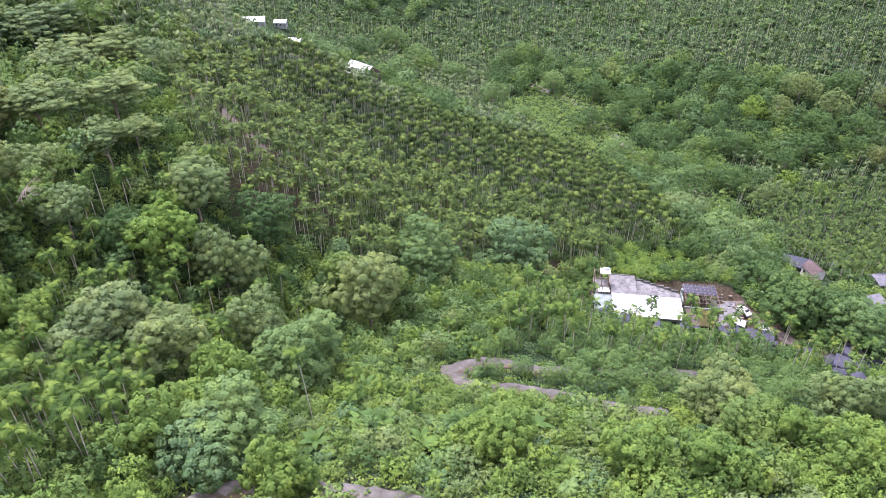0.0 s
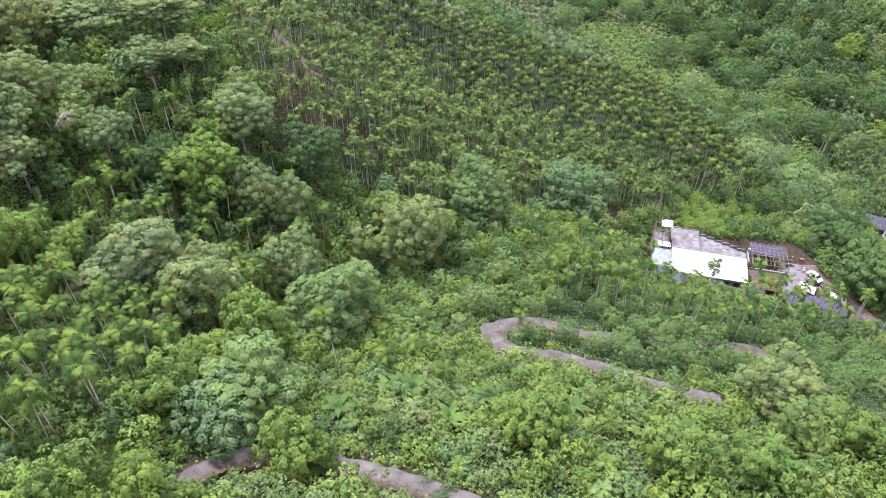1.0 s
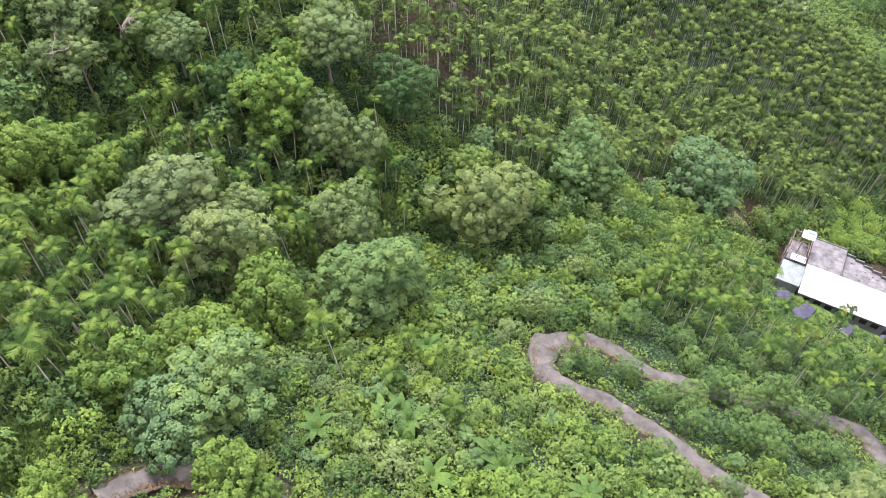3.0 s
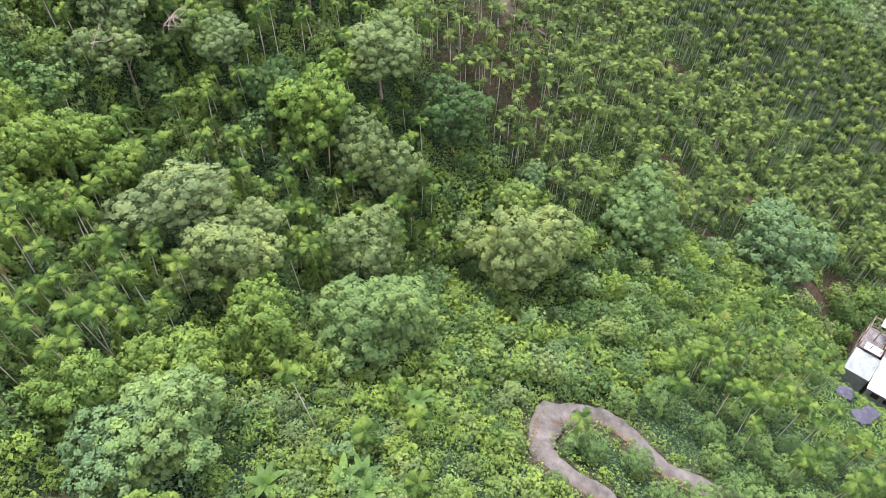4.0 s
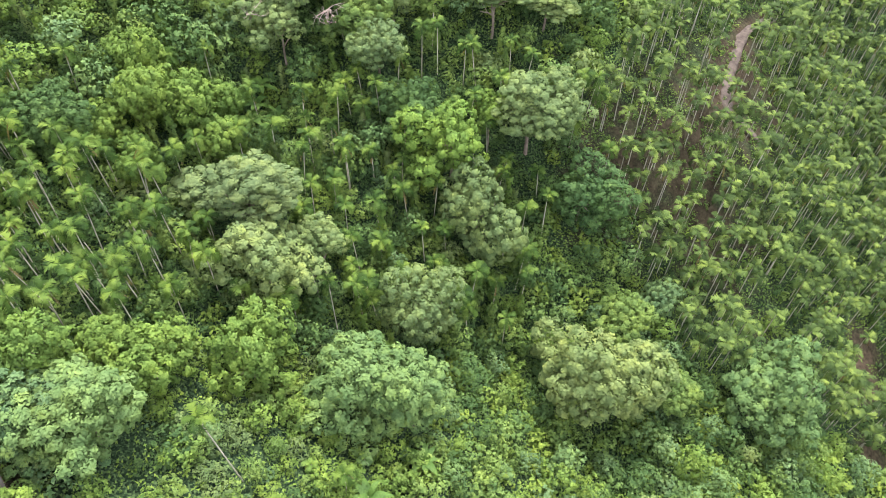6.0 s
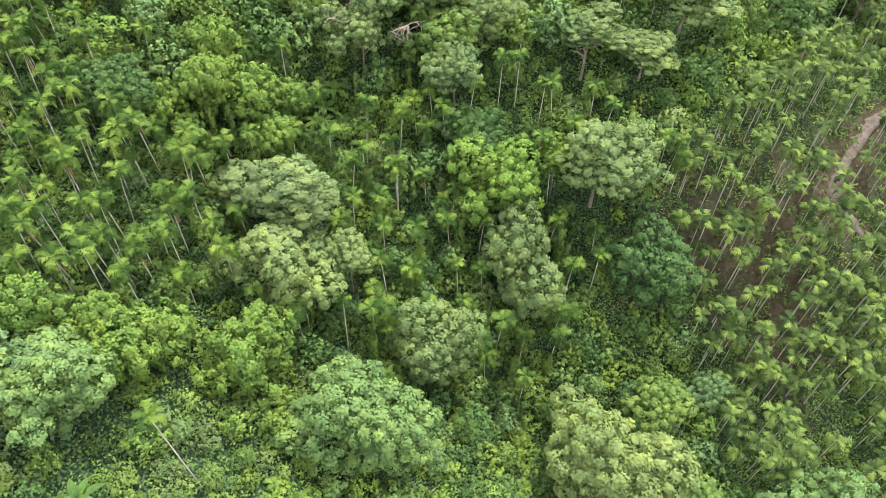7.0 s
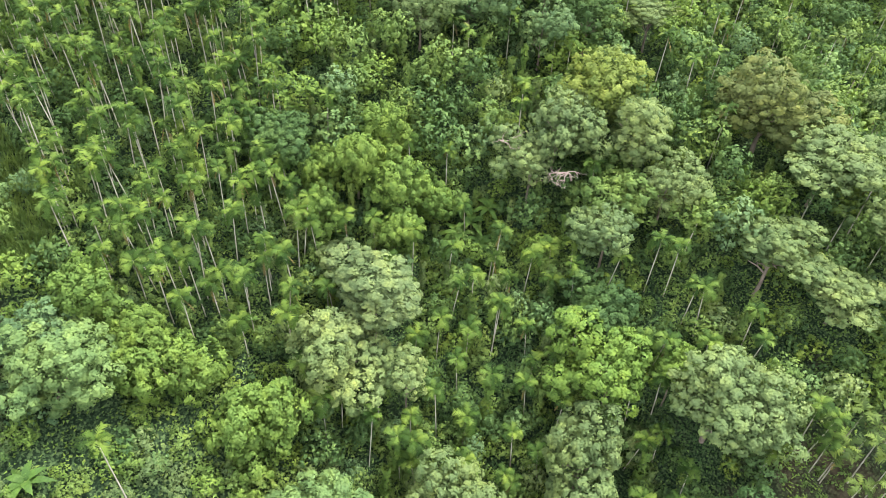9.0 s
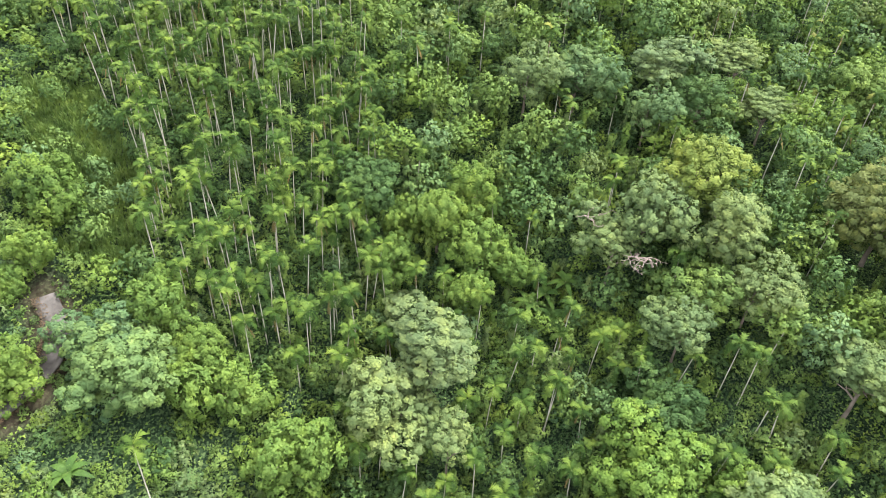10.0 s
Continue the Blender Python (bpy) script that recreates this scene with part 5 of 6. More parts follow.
def farm_house():
    h = thing("farm_house", "long low farm house with a bright white sheet roof", "house", FARM)
    box_part("wall", h, WHITE_WALL, -9.4, 9.4, -3.6, -3.4, -1.0, 4.6)
    box_part("wall", h, WHITE_WALL, -9.4, 9.4, 4.0, 4.2, -0.2, 5.0)
    for x in (-9.4, 9.2):
        box_part("wall", h, WHITE_WALL, x, x + 0.2, -3.39, 3.99, -0.2, 4.6)
    for i in range(7):
        x = -8.4 + i * 2.5
        win = box_part("window", h, GLASS_DARK, x, x + 1.5, -3.66, -3.62, 2.0, 3.4, label="dark opening in the white wall", edge=0)
        box_part("frame", win, WOOD, x - 0.08, x + 1.58, -3.72, -3.67, 1.9, 2.0)
        box_part("frame", win, WOOD, x - 0.08, x + 1.58, -3.72, -3.67, 3.4, 3.5)
        box_part("post", h, WOOD, x - 0.55, x - 0.43, -4.3, -4.18, -1.0, 4.7)
    sheet_part("roof", h, WHITE_SHEET, -9.9, 9.9, -4.5, 4.4, 4.85, 5.35, 48, 0.04, "bright white ribbed sheet roof")
    box_part("eave", h, WHITE_SHEET, -9.9, 9.9, -4.56, -4.5, 4.70, 4.9)
    box_part("ridge_cap", h, WHITE_SHEET, -9.9, 9.9, 4.4, 4.55, 5.2, 5.45)
    # lean-to at the end, pale green sheet walls
    lean = thing("lean_to", "pale green-white sheet lean-to against the farm house", "shed", FARM)
    sheet_part("roof", lean, WHITE_WALL, -15.2, -10.0, -2.6, 2.6, 4.6, 6.2, 12, 0.04, "pale green sheet roof")
    for y in (-2.5, 2.3):
        box_part("wall", lean, WHITE_WALL, -15.0, -10.1, y, y + 0.2, -0.5, 4.5)
    box_part("wall", lean, WHITE_WALL, -15.0, -14.8, -2.29, 2.29, -0.5, 4.5)


def tower():
    t = thing("half_built_tower", "half-built upper room of bare posts and white sheets", "building", FARM)
    for i, x in enumerate((-15.0, -12.9, -10.9)):
        for y in (3.2, 6.6, 10.2):
            box_part("post", t, WOOD, x - 0.1, x + 0.1, y - 0.1, y + 0.1, -0.5, 9.6 if y > 6 else 8.2)
    for z in (3.0, 6.2, 8.9):
        for y in (3.2, 6.6, 10.2):
            if z < 8.5 or y > 6:
                box_part("beam", t, WOOD, -15.1, -10.8, y - 0.08, y + 0.08, z, z + 0.18)
        for x in (-15.0, -10.9):
            box_part("beam", t, WOOD, x - 0.08, x + 0.08, 3.0, 10.3, z + 0.19, z + 0.36)
    rng = random.Random(4)
    for i in range(9):
        x, y = rng.uniform(-15.4, -10.6), rng.uniform(3.0, 10.4)
        top = (x + rng.uniform(-0.8, 0.8), y + rng.uniform(-0.6, 0.6), rng.uniform(7.5, 10.4))
        part("scaffold_pole", mesh_from("scaffold_pole", *tube([(x, y, 0.0), top], (0.06, 0.05), 6), WOOD), t)
    box_part("floor_slab", t, OLD_CONCRETE, -14.9, -11.0, 3.3, 10.1, 5.7, 5.9)
    box_part("wall", t, OLD_CONCRETE, -14.85, -14.65, 3.4, 10.0, 0.0, 5.6)
    box_part("wall", t, WHITE_WALL, -11.2, -11.0, 3.4, 10.0, 0.0, 5.6)
    sheet_part("roof_sheet", t, WHITE_SHEET, -13.4, -10.4, 8.3, 10.6, 9.3, 9.6, 10, 0.04, "small white roof sheet")
    box_part("panel", t, BLUE_SHEET, -12.6, -10.6, 10.0, 10.9, 9.75, 9.83, label="small pale blue panel on the sheet")
    sheet_part("roof_sheet", t, WHITE_SHEET, -14.0, -10.6, 2.6, 4.4, 7.0, 7.2, 10, 0.04, "small white roof sheet")


def terrace():
    t = thing("concrete_terrace", "grey flat concrete roof terrace beside the white roof", "terrace", FARM)
    box_part("slab", t, OLD_CONCRETE, -9.8, -2.4, 4.7, 14.2, 4.5, 4.85)
    box_part("parapet", t, OLD_CONCRETE, -9.8, -2.4, 14.2, 14.4, 4.3, 5.1)
    box_part("parapet", t, OLD_CONCRETE, -2.4, -2.2, 4.7, 14.2, 4.3, 5.0)
    box_part("wall", t, OLD_CONCRETE, -9.7, -2.5, 13.9, 14.1, -1.0, 4.45)
    box_part("wall", t, OLD_CONCRETE, -9.7, -2.5, 4.75, 4.9, -1.0, 4.45)
    r = thing("ruined_floor", "broken pale concrete floor of a roofless room", "ruin", FARM)
    bm = bmesh.new()
    rng = random.Random(8)
    n = 14
    grid = [[bm.verts.new((-2.1 + 12.6 * i / n, 4.7 + (9.6 - 5.2 * i / n) * j / 8, 3.6 + rng.uniform(-0.08, 0.12))) for j in range(9)] for i in range(n + 1)]
    for i in range(n):
        for j in range(8):
            bm.faces.new((grid[i][j], grid[i + 1][j], grid[i + 1][j + 1], grid[i][j + 1]))
    ret = bmesh.ops.extrude_face_region(bm, geom=bm.faces[:])
    for v in (g for g in ret["geom"] if isinstance(g, bmesh.types.BMVert)):
        v.co.z -= 4.2
    bmesh.ops.recalc_face_normals(bm, faces=bm.faces[:])
    part("floor_slab", bm_mesh("floor_slab", bm, OLD_CONCRETE), r)
    for i in range(6):
        x = -1.8 + i * 2.0
        y = 14.1 - 0.41 * (x + 2.1)
        box_part("broken_wall", r, OLD_CONCRETE, x, x + 1.97, y - 0.25, y + 0.05 * (i % 2), 3.5, 4.15 + rng.uniform(0, 0.35))
    for i in range(14):
        x = rng.uniform(-1.6, 9.5)
        y = rng.uniform(5.5, 12.5 - 0.41 * (x + 2))
        s = rng.uniform(0.12, 0.4)
        box_part("rubble", r, OLD_CONCRETE, x, x + s * 1.6, y, y + s, 3.6, 3.72 + s * 0.3)
    box_part("pillar", r, WHITE_WALL, 10.7, 11.3, 8.6, 9.3, -0.5, 5.6, label="white corner pillar")
    box_part("wall", r, WHITE_WALL, 10.7, 10.95, 4.7, 8.5, -0.5, 4.6)


def net_shed():
    s = thing("net_shed", "open post frame with torn black shade net over its back", "shed", FARM)
    for i in range(6):
        x = 12.2 + i * 1.9
        for y in (5.6, 9.4, 13.4):
            box_part("post", s, WOOD, x - 0.06, x + 0.06, y - 0.06, y + 0.06, -0.5, 3.4, edge=0)
        box_part("rafter", s, WOOD, x - 0.05, x + 0.05, 5.2, 14.0, 3.4, 3.5, edge=0)
    for y in (5.6, 7.5, 9.4, 11.4, 13.4):
        box_part("rail", s, WOOD, 11.9, 22.0, y - 0.05, y + 0.05, 3.51, 3.6, edge=0)
    rng = np.random.default_rng(6)
    nx, ny = 40, 20
    gx, gy = np.meshgrid(np.linspace(11.9, 21.6, nx), np.linspace(9.6, 14.2, ny))
    z = 3.66 + 0.12 * np.abs(np.sin((gx - 12.2) * math.pi / 1.9)) + rng.normal(0, 0.03, gx.shape)
    z[0] -= rng.uniform(0, 0.5, nx)
    z[-1] -= rng.uniform(0.2, 0.9, nx)
    i = (np.arange(ny - 1)[:, None] * nx + np.arange(nx - 1)[None]).ravel()[:, None]
    part("shade_net", mesh_from("shade_net", np.stack([gx, gy, z], -1).reshape(-1, 3), i + [0, 1, nx + 1, nx], BLACK_NET), s, label="sagging black shade net")
    for i in range(9):
        x = 12.3 + i * 1.15
        part("rod", mesh_from("rod", *tube([(x, 5.3, 3.72), (x + 0.05, 9.8, 4.0), (x, 14.3, 3.86)], (0.035, 0.035, 0.035), 5), WOOD), s)
    for y in (9.9, 11.2, 12.6, 13.9):
        part("rod", mesh_from("rod", *tube([(11.8, y, 4.04), (16.8, y, 4.08), (21.7, y, 4.02)], (0.035, 0.035, 0.035), 5), WOOD), s)
    box_part("lintel", s, WHITE_WALL, 11.4, 20.6, 4.4, 4.75, 2.2, 2.6, label="pale concrete lintel")
    grown = spread_join(rng, BUSH, np.c_[rng.uniform(12.5, 21, 14), rng.uniform(5.5, 9.5, 14), rng.uniform(0.5, 3.0, 14)], rng.uniform(0.5, 1.0, 14))
    climb = tagged(new("climbing_vine", leaf_mesh("climbing_vine", grown, LEAF["mid"])), "green climbing vines over the post frame", "vine", kind="stuff")
    climb.matrix_basis = FARM
    r = thing("rusty_shed", "low shed with a rusty mossy corrugated roof", "shed", FARM)
    sheet_part("roof", r, RUST, 11.2, 15.0, -2.4, 4.2, 1.5, 2.1, 12, 0.07, "rust-brown corrugated roof")
    sheet_part("roof", r, MOSS, 15.05, 19.6, -2.4, 4.2, 1.5, 2.1, 14, 0.07, "yellow-green mossy corrugated roof")
    for x in (11.4, 15.2, 19.3):
        for y in (-2.2, 3.9):
            box_part("post", r, WOOD, x - 0.07, x + 0.07, y - 0.07, y + 0.07, -0.5, 1.6)
    box_part("wall", r, WOOD, 11.3, 19.4, 4.0, 4.15, -0.5, 1.9)
    y = thing("yard_slab", "grey dusty concrete yard slab beside the sheds", "yard", FARM)
    box_part("slab", y, OLD_CONCRETE, 20.0, 28.5, -6.0, 12.0, -0.35, 0.12)
    b = thing("water_tank", "small dark metal tank on the yard", "tank", FARM @ pose(21.2, 6.5, 0))
    bm = bmesh.new()
    bmesh.ops.create_cone(bm, segments=20, radius1=0.8, radius2=0.8, depth=1.7, cap_ends=True, matrix=Matrix.Translation((0, 0, 0.95)))
    bmesh.ops.create_cone(bm, segments=20, radius1=0.8, radius2=0.15, depth=0.3, cap_ends=True, matrix=Matrix.Translation((0, 0, 1.96)))
    part("shell", bm_mesh("shell", bm, GREY_ROOF), b)


def yard_rubble():
    rng = random.Random(12)
    for i in range(46):
        x, y, s = rng.uniform(84.5, 91), rng.uniform(150, 168), rng.uniform(0.15, 0.55)
        bm = bmesh.new()
        box_bm(bm, -s, s, -s * 0.6, s * 0.6, -0.1, s * 0.6, 0.05)
        lump = new("rubble_lump", bm_mesh("rubble_lump", bm, rng.choice((OLD_CONCRETE, RUST, WOOD, GREY_ROOF))))
        lump.matrix_basis = pose(x, y, YARD_Z + 0.14, rng.uniform(-6, 6), rng.uniform(-6, 6), rng.uniform(0, 360))
        tagged(lump, "grey-brown lump of rubble on the farm yard", "rubble", "rubble on the yard")


def car():
    """White saloon, nose along +x."""
    c = thing("parked_car", "white saloon car parked in the farm lane", "car", pose(89.8, 159.6, YARD_Z + 0.16, 0, 0, -62))
    prof = [(-2.2, 0.45), (-2.22, 0.85), (-1.55, 1.0), (-0.95, 1.42), (0.45, 1.44), (1.2, 1.0), (2.1, 0.82), (2.22, 0.5), (2.15, 0.28), (-2.1, 0.28)]
    bm = bmesh.new()
    rings = []
    for y, s in ((-0.86, 0.94), (-0.8, 1.0), (0.8, 1.0), (0.86, 0.94)):
        rings.append([bm.verts.new((x * (s if abs(x) > 1 else 1), y * (0.82 if z > 1.3 else 1), 0.28 + (z - 0.28) * s)) for x, z in prof])
    for a, b in zip(rings, rings[1:]):
        for i in range(len(prof)):
            j = (i + 1) % len(prof)
            bm.faces.new((a[i], b[i], b[j], a[j]))
    bm.faces.new(rings[0][::-1])
    bm.faces.new(rings[-1])
    bmesh.ops.recalc_face_normals(bm, faces=bm.faces[:])
    part("body", bm_mesh("body", bm, CAR_PAINT), c)
    for x0, z0, x1, z1, name in ((0.5, 1.45, 1.2, 1.03, "windscreen"), (-1.0, 1.44, -1.52, 1.03, "rear_window")):
        v = [(x0, -0.62, z0), (x0, 0.62, z0), (x1, 0.7, z1), (x1, -0.7, z1)]
        k = 0.03 if x1 > 0 else -0.03
        v += [(a + k, b, d + 0.03) for a, b, d in v]
        part(name, mesh_from(name, v, [(3, 2, 1, 0), (4, 5, 6, 7), (0, 1, 5, 4), (1, 2, 6, 5), (2, 3, 7, 6), (3, 0, 4, 7)], GLASS_DARK), c)
    for y in (-0.79, 0.77):
        box_part("side_window", c, GLASS_DARK, -0.9, 0.65, y, y + 0.03, 1.04, 1.34)
    bm = bmesh.new()
    bmesh.ops.create_cone(bm, segments=18, radius1=0.31, radius2=0.31, depth=0.2, cap_ends=True, matrix=pose(0, 0, 0, 90))
    tyre = bm_mesh("tyre", bm, TYRE)
    for x in (-1.35, 1.35):
        for y in (-0.78, 0.78):
            w = part("wheel", tyre, c, at=pose(x, y, 0.31))
            bm = bmesh.new()
            bmesh.ops.create_cone(bm, segments=12, radius1=0.18, radius2=0.18, depth=0.23, cap_ends=True, matrix=pose(0, 0, 0, 90))
            part("rim", bm_mesh("rim", bm, GREY_ROOF), w)
    for y in (-0.6, 0.6):
        box_part("headlight", c, WHITE_SHEET, 2.13, 2.2, y - 0.18, y + 0.18, 0.6, 0.74)


def covered_heap(x, y, z, sx, sy, h, turn, seed):
    """A tree or heap under a black net sheet: flat crown, pleated sides."""
    rng = np.random.default_rng(seed)
    n, m = 28, 12
    v, f = [], []
    ph = rng.uniform(0, 6.28, 4)
    for j in range(m + 1):
        s = j / m
        for i in range(n):
            a = 2 * math.pi * i / n
            sq = 1 / max(abs(math.cos(a)), abs(math.sin(a))) ** 0.55
            rr = min(1, s * 1.35) * sq * (1 + 0.06 * math.sin(3 * a + ph[0]) + 0.05 * s * math.sin(9 * a + ph[1]))
            if s > 0.74:
                rr *= 1 + 0.08 * math.sin(7 * a + ph[2])
            zz = h * (1 - 0.12 * (s / 0.74) ** 2) if s < 0.74 else h * 0.88 * (1 - (s - 0.74) / 0.26)
            v.append((sx * rr * math.cos(a), sy * rr * math.sin(a), zz + 0.06 * h * math.sin(4 * a + ph[3]) * s))
    for j in range(m):
        for i in range(n):
            f.append((j * n + i, j * n + (i + 1) % n, (j + 1) * n + (i + 1) % n, (j + 1) * n + i))
    ob = new("net_covered_bush", mesh_from("net_covered_bush", v, f, BLACK_NET, True))
    ob.matrix_basis = pose(x, y, z, 0, 0, turn)
    return tagged(ob, "low bush wrapped in black protective net", "covered bush", "net-covered bushes by the lane")


def heaps():
    for i, (x, y, r) in enumerate(HEAPS):
        h = r * 0.85
        covered_heap(x, y, float(ground(x, y)) - 0.1, r * 1.2, r * 1.05, h * 1.15, i * 37 % 90, 200 + i)


def small_shed(x, y, z, w, d, h, turn, roof, wall, label):
    s = thing("shed", label, "shed", pose(x, y, z, 0, 0, turn))
    for a in (-w / 2, w / 2 - 0.12):
        box_part("wall", s, wall, a, a + 0.12, -d / 2 + 0.13, d / 2 - 0.13, -0.6, h)
    for b in (-d / 2, d / 2 - 0.12):
        box_part("wall", s, wall, -w / 2, w / 2, b, b + 0.12, -0.6, h)
    box_part("door", s, WOOD, -0.45, 0.45, -d / 2 - 0.05, -d / 2 - 0.01, 0.0, min(2.0, h - 0.2))
    sheet_part("roof", s, roof, -w / 2 - 0.3, w / 2 + 0.3, -d / 2 - 0.3, d / 2 + 0.3, h + 0.05, h + 0.5, 14, 0.04)


def gable_house(x, y, z, w, d, h, rise, turn, roof, wall, label):
    g = thing("cottage", label, "house", pose(x, y, z, 0, 0, turn))
    for b in (-d / 2, d / 2 - 0.2):
        box_part("wall", g, wall, -w / 2, w / 2, b, b + 0.2, -1.5, h)
    for a in (-w / 2, w / 2 - 0.2):
        v = [(a, -d / 2 + 0.21, -1.5), (a, d / 2 - 0.21, -1.5), (a, d / 2 - 0.21, h), (a, 0, h + rise * 0.95), (a, -d / 2 + 0.21, h)]
        v += [(p + 0.2, q, r) for p, q, r in v]
        bm = bmesh.new()
        vs = [bm.verts.new(p) for p in v]
        bm.faces.new(vs[:5])
        bm.faces.new(vs[5:][::-1])
        for i in range(5):
            bm.faces.new((vs[i], vs[5 + i], vs[5 + (i + 1) % 5], vs[(i + 1) % 5]))
        bmesh.ops.recalc_face_normals(bm, faces=bm.faces[:])
        part("gable", bm_mesh("gable", bm, wall), g)
    for s in (-1, 1):
        bm = bmesh.new()
        sheet_bm(bm, -w / 2 - 0.4, w / 2 + 0.4, s * (d / 2 + 0.5), 0, h - 0.05, h + rise, 20, 0.05)
        part("roof", bm_mesh("roof", bm, roof), g)
    for i in range(max(2, int(w / 3))):
        a = -w / 2 + 1.0 + i * 2.8
        win = box_part("window", g, GLASS_DARK, a, a + 1.1, -d / 2 - 0.04, -d / 2 - 0.01, 0.9, 2.1)
        box_part("sill", win, OLD_CONCRETE, a - 0.1, a + 1.2, -d / 2 - 0.12, -d / 2 - 0.01, 0.8, 0.89)
    box_part("door", g, WOOD, w / 2 - 1.5, w / 2 - 0.6, -d / 2 - 0.05, -d / 2 - 0.01, 0.0, 2.0)


def pole(x, y, h, label="thin grey utility pole beside the lane"):
    z = float(ground(x, y))
    p = thing("utility_pole", label, "pole", pose(x, y, z))
    part("shaft", mesh_from("shaft", *tube([(0, 0, -0.5), (0, 0, h)], (0.12, 0.08), 8), OLD_CONCRETE), p)
    box_part("crossarm", p, WOOD, -0.7, 0.7, -0.05, 0.05, h - 0.6, h - 0.48)


farm_house()
tower()
terrace()
net_shed()
yard_rubble()
car()
heaps()
small_shed(86.2, 154.4, YARD_Z, 2.4, 3.6, 0.9, 62, WHITE_SHEET, WHITE_WALL, "small white-roofed store beside the yard")
small_shed(93.0, 151.6, YARD_Z, 1.8, 4.2, 0.8, 58, WHITE_SHEET, WHITE_WALL, "narrow white sheet cover along the lane")
for x, y, w, d, h, rise, turn, roof, wall, label in (
    (134.5, 215.0, 10.0, 6.5, 2.8, 1.6, -25, BLUE_ROOF, OLD_CONCRETE, "old cottage with a slate-blue sheet roof by the palms"),
    (136.0, 205.5, 6.0, 5.0, 3.2, 1.8, -78, RUST, WHITE_PAINT, "small white cottage with a rust-brown roof"),
    (163.5, 206.0, 8.0, 6.0, 3.0, 1.0, 10, GREY_ROOF, OLD_CONCRETE, "grey shed house with a pale roof"),
    (-41.0, 356.0, 15.0, 12.0, 4.2, 4.5, -40, WHITE_SHEET, RUST, "white-roofed house at the edge of the palm slope"),
    (-120.0, 449.0, 17.0, 9.0, 3.0, 2.0, 8, WHITE_SHEET, WHITE_WALL, "distant white-roofed farm building among palms"),
    (-92.5, 447.0, 17.0, 7.0, 3.0, 1.5, -8, WHITE_SHEET, WHITE_WALL, "distant long white-roofed house among palms"),
    (-110.0, 487.0, 8.0, 6.0, 2.8, 1.5, 0, WHITE_SHEET, WHITE_WALL, "small distant white-roofed shed among palms"),
):
    gable_house(x, y, float(ground(x, y)) + (1.8 if y > 300 else 0.4), w, d, h, rise, turn, roof, wall, label)
small_shed(141.0, 176.5, float(ground(141.0, 176.5)) + 0.3, 4.5, 4.0, 2.2, 15, GREY_ROOF, WHITE_WALL, "small grey-roofed hut among shrubs")
pole(100.5, 153.5, 8.0)
pole(153.0, 190.0, 8.0)


# ---- creek stones ----
def creek_stones():
    rng = np.random.default_rng(53)
    rocks = []
    for s in range(5):
        bm = bmesh.new()
        bmesh.ops.create_icosphere(bm, subdivisions=2, radius=1)
        for v in bm.verts:
            v.co *= 1 + 0.28 * noise.noise(v.co * 1.3 + Vector((s * 7, 0, 0)))
            v.co.z *= 0.6
        rocks.append((np.array([v.co[:] for v in bm.verts]), np.array([[v.index for v in f.verts] for f in bm.faces])))
        bm.free()
    line = np.array(CREEK)
    k = rng.integers(0, len(line) - 1, 420)
    p = line[k] + (line[k + 1] - line[k]) * rng.uniform(0, 1, (420, 1)) + rng.normal(0, 2.6, (420, 2))
    grown = spread_join(rng, rocks, np.c_[p, ground(*p.T) - 2.2], rng.uniform(0.3, 1.3, 420))
    tagged(new("creek_stones", leaf_mesh("creek_stones", grown, ROCK)), "grey-brown boulders in the narrow creek bed", "stones", kind="stuff")


creek_stones()


# ---- bananas ----
def banana_plant(x, y, h, seed):
    rng = random.Random(seed)
    b = thing("banana_plant", "banana plant with long broad arching green leaves", "banana plant", pose(x, y, float(ground(x, y)), 0, 0, rng.uniform(0, 360)), "banana plants")
    part("stem", mesh_from("stem", *tube([(0, 0, -0.2), (0.05, 0, h * 0.5), (0, 0.05, h)], (0.16, 0.13, 0.09), 8), CROWNSHAFT), b)
    for i in range(8):
        a, ln, w = i * 2.4, rng.uniform(2.3, 3.3), rng.uniform(0.32, 0.42)
        lift = rng.uniform(0.45, 1.15)
        v, f = [], []
        for k in range(9):
            s = k / 8
            out = ln * (s * math.cos(lift) + 0.25 * s * s)
            up = ln * (s * math.sin(lift) - 0.65 * s * s)
            ww = w * (0.15 + math.sin(min(1, 0.12 + s * 0.95) * math.pi) ** 0.7) * (0.15 if k in (0, 8) else 1)
            for t, dz in ((-1, 0.10), (0, 0.0), (1, 0.10)):
                v.append((out * math.cos(a) - t * ww * math.sin(a), out * math.sin(a) + t * ww * math.cos(a), up + dz * ww + rng.uniform(-0.02, 0.02)))
        for k in range(8):
            for t in (0, 1):
                q = k * 3 + t
                f += [(q, q + 1, q + 4, q + 3)]
        part("leaf", mesh_from("leaf", v, f, LEAF["banana"]), b, at=pose(0, 0, h * 0.95))


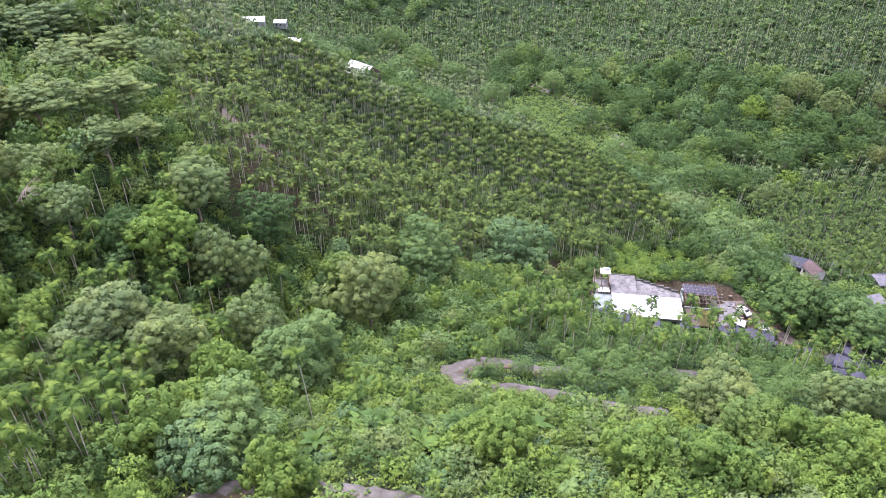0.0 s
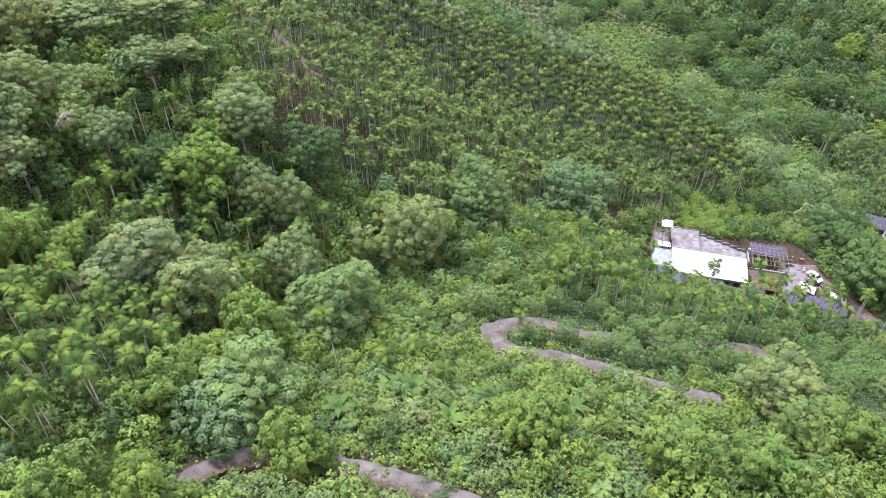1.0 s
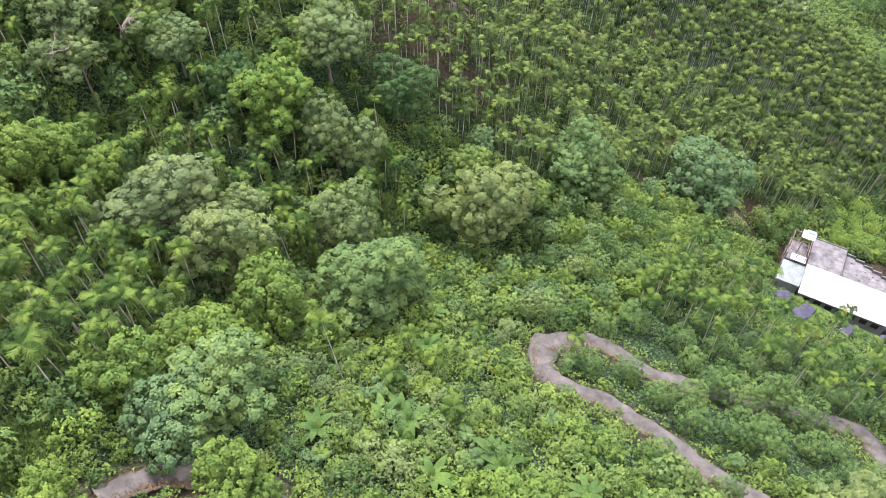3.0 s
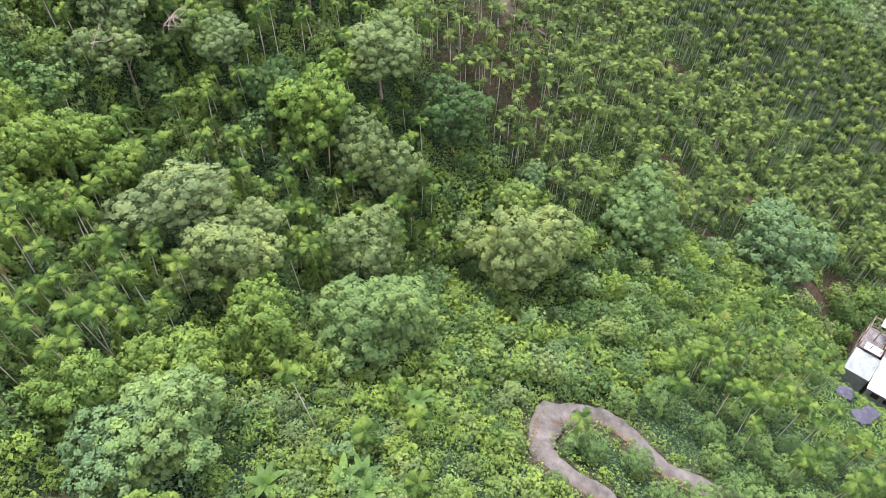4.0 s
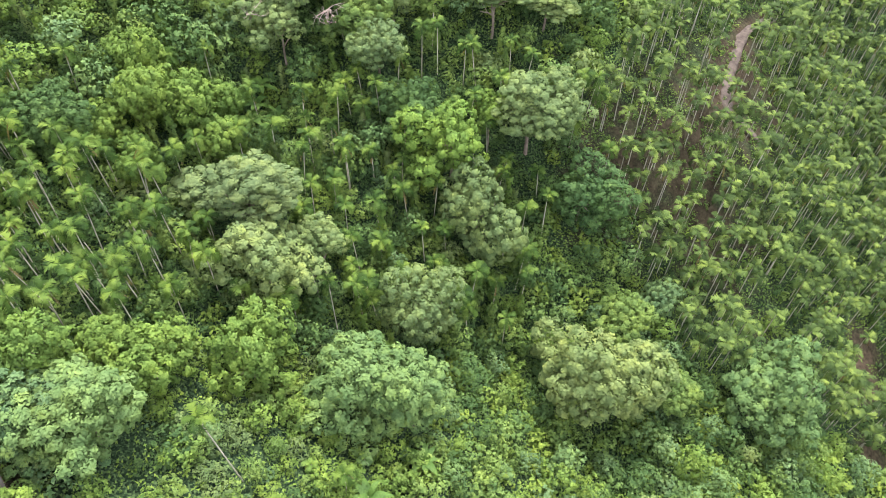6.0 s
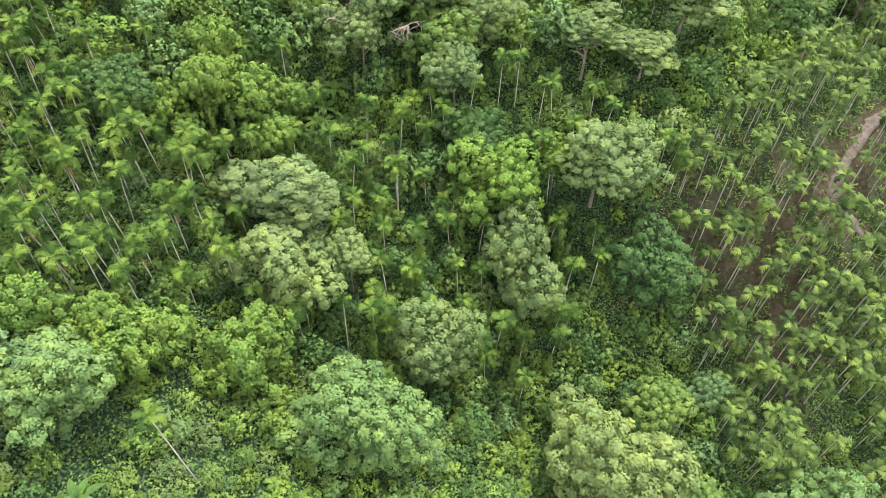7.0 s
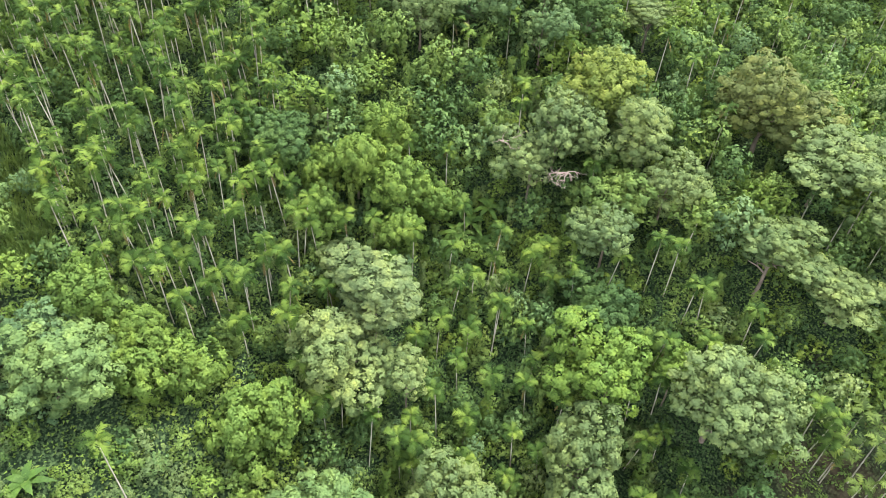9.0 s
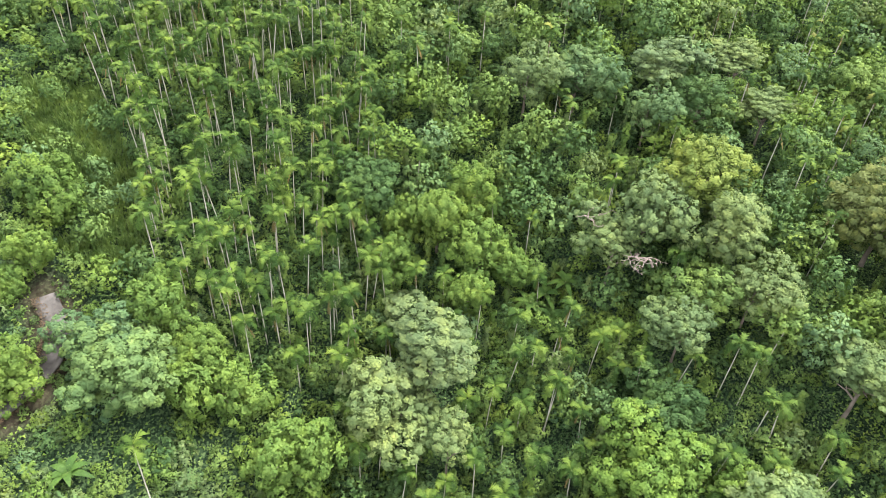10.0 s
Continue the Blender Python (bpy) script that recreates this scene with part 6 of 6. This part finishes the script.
for i, (x, y, h) in enumerate(((-72.6, 91.5, 3.2), (-70.1, 93.5, 2.8), (-75.1, 93.4, 3.0), (-73.9, 89.4, 2.6), (-70.6, 90.0, 2.9), (-7.5, 66.3, 2.6), (-5.5, 67.5, 2.2), (-9.2, 67.6, 2.3), (-43.5, 68.5, 2.4),
                               (-10.5, 66.0, 2.1), (2.5, 66.5, 2.2), (4.2, 65.2, 1.8), (-14.5, 90.5, 2.3), (-3.5, 98.0, 2.0), (13.5, 66.0, 1.9), (20.0, 67.5, 2.1), (-16.0, 60.5, 1.9), (27.0, 63.0, 1.9),
                               (-2.0, 60.0, 2.0), (-12.0, 82.0, 2.2), (8.0, 61.5, 2.0), (-32.0, 93.0, 2.4))):
    banana_plant(x, y, h, 300 + i)


# ---- dead limbs in the old tree ----
def dead_limbs(x, y, z, count, reach, seed):
    """Bleached boughs that twist out of the crown, forking as they go."""
    rng = random.Random(seed)
    base = float(ground(x, y))
    root = thing("dead_limb", "bare bleached branches sticking out of the old tree", "dead branches", pose(x, y, base))
    top = z - base
    part("bough", mesh_from("bough", *tube([(-3.2, 0.6, top - 3.4), (-1.8, 0.4, top - 1.5), (-0.6, 0.0, top - 0.4)], (0.17, 0.14, 0.10), 8), DEAD_WOOD), root)

    def grow(p, a, length, width, depth):
        path, up = [p], rng.uniform(-0.1, 0.5)
        for _ in range(5):
            a += rng.uniform(-0.65, 0.65)
            up += rng.uniform(-0.45, 0.4)
            q = path[-1]
            path.append((q[0] + length / 5 * math.cos(a), q[1] + length / 5 * math.sin(a), q[2] + length / 5 * up))
        part("branch", mesh_from("branch", *tube(path, [width * (1 - 0.16 * k) for k in range(6)], 5), DEAD_WOOD), root)
        for k in (2, 4) if depth else ():
            grow(path[k], a + rng.choice((-1, 1)) * rng.uniform(0.5, 1.2), length * 0.55, width * 0.55, depth - 1)

    for i in range(count):
        grow((-0.6, 0.0, top - 0.4), -1.9 + 3.4 * i / max(1, count - 1) + rng.uniform(-0.3, 0.3), reach * rng.uniform(0.7, 1.1), 0.085, 2)


dead_limbs(-69.8, 104.3, 58.0, 6, 3.0, 77)
dead_limbs(-76.4, 94.3, 56.4, 4, 2.6, 79)
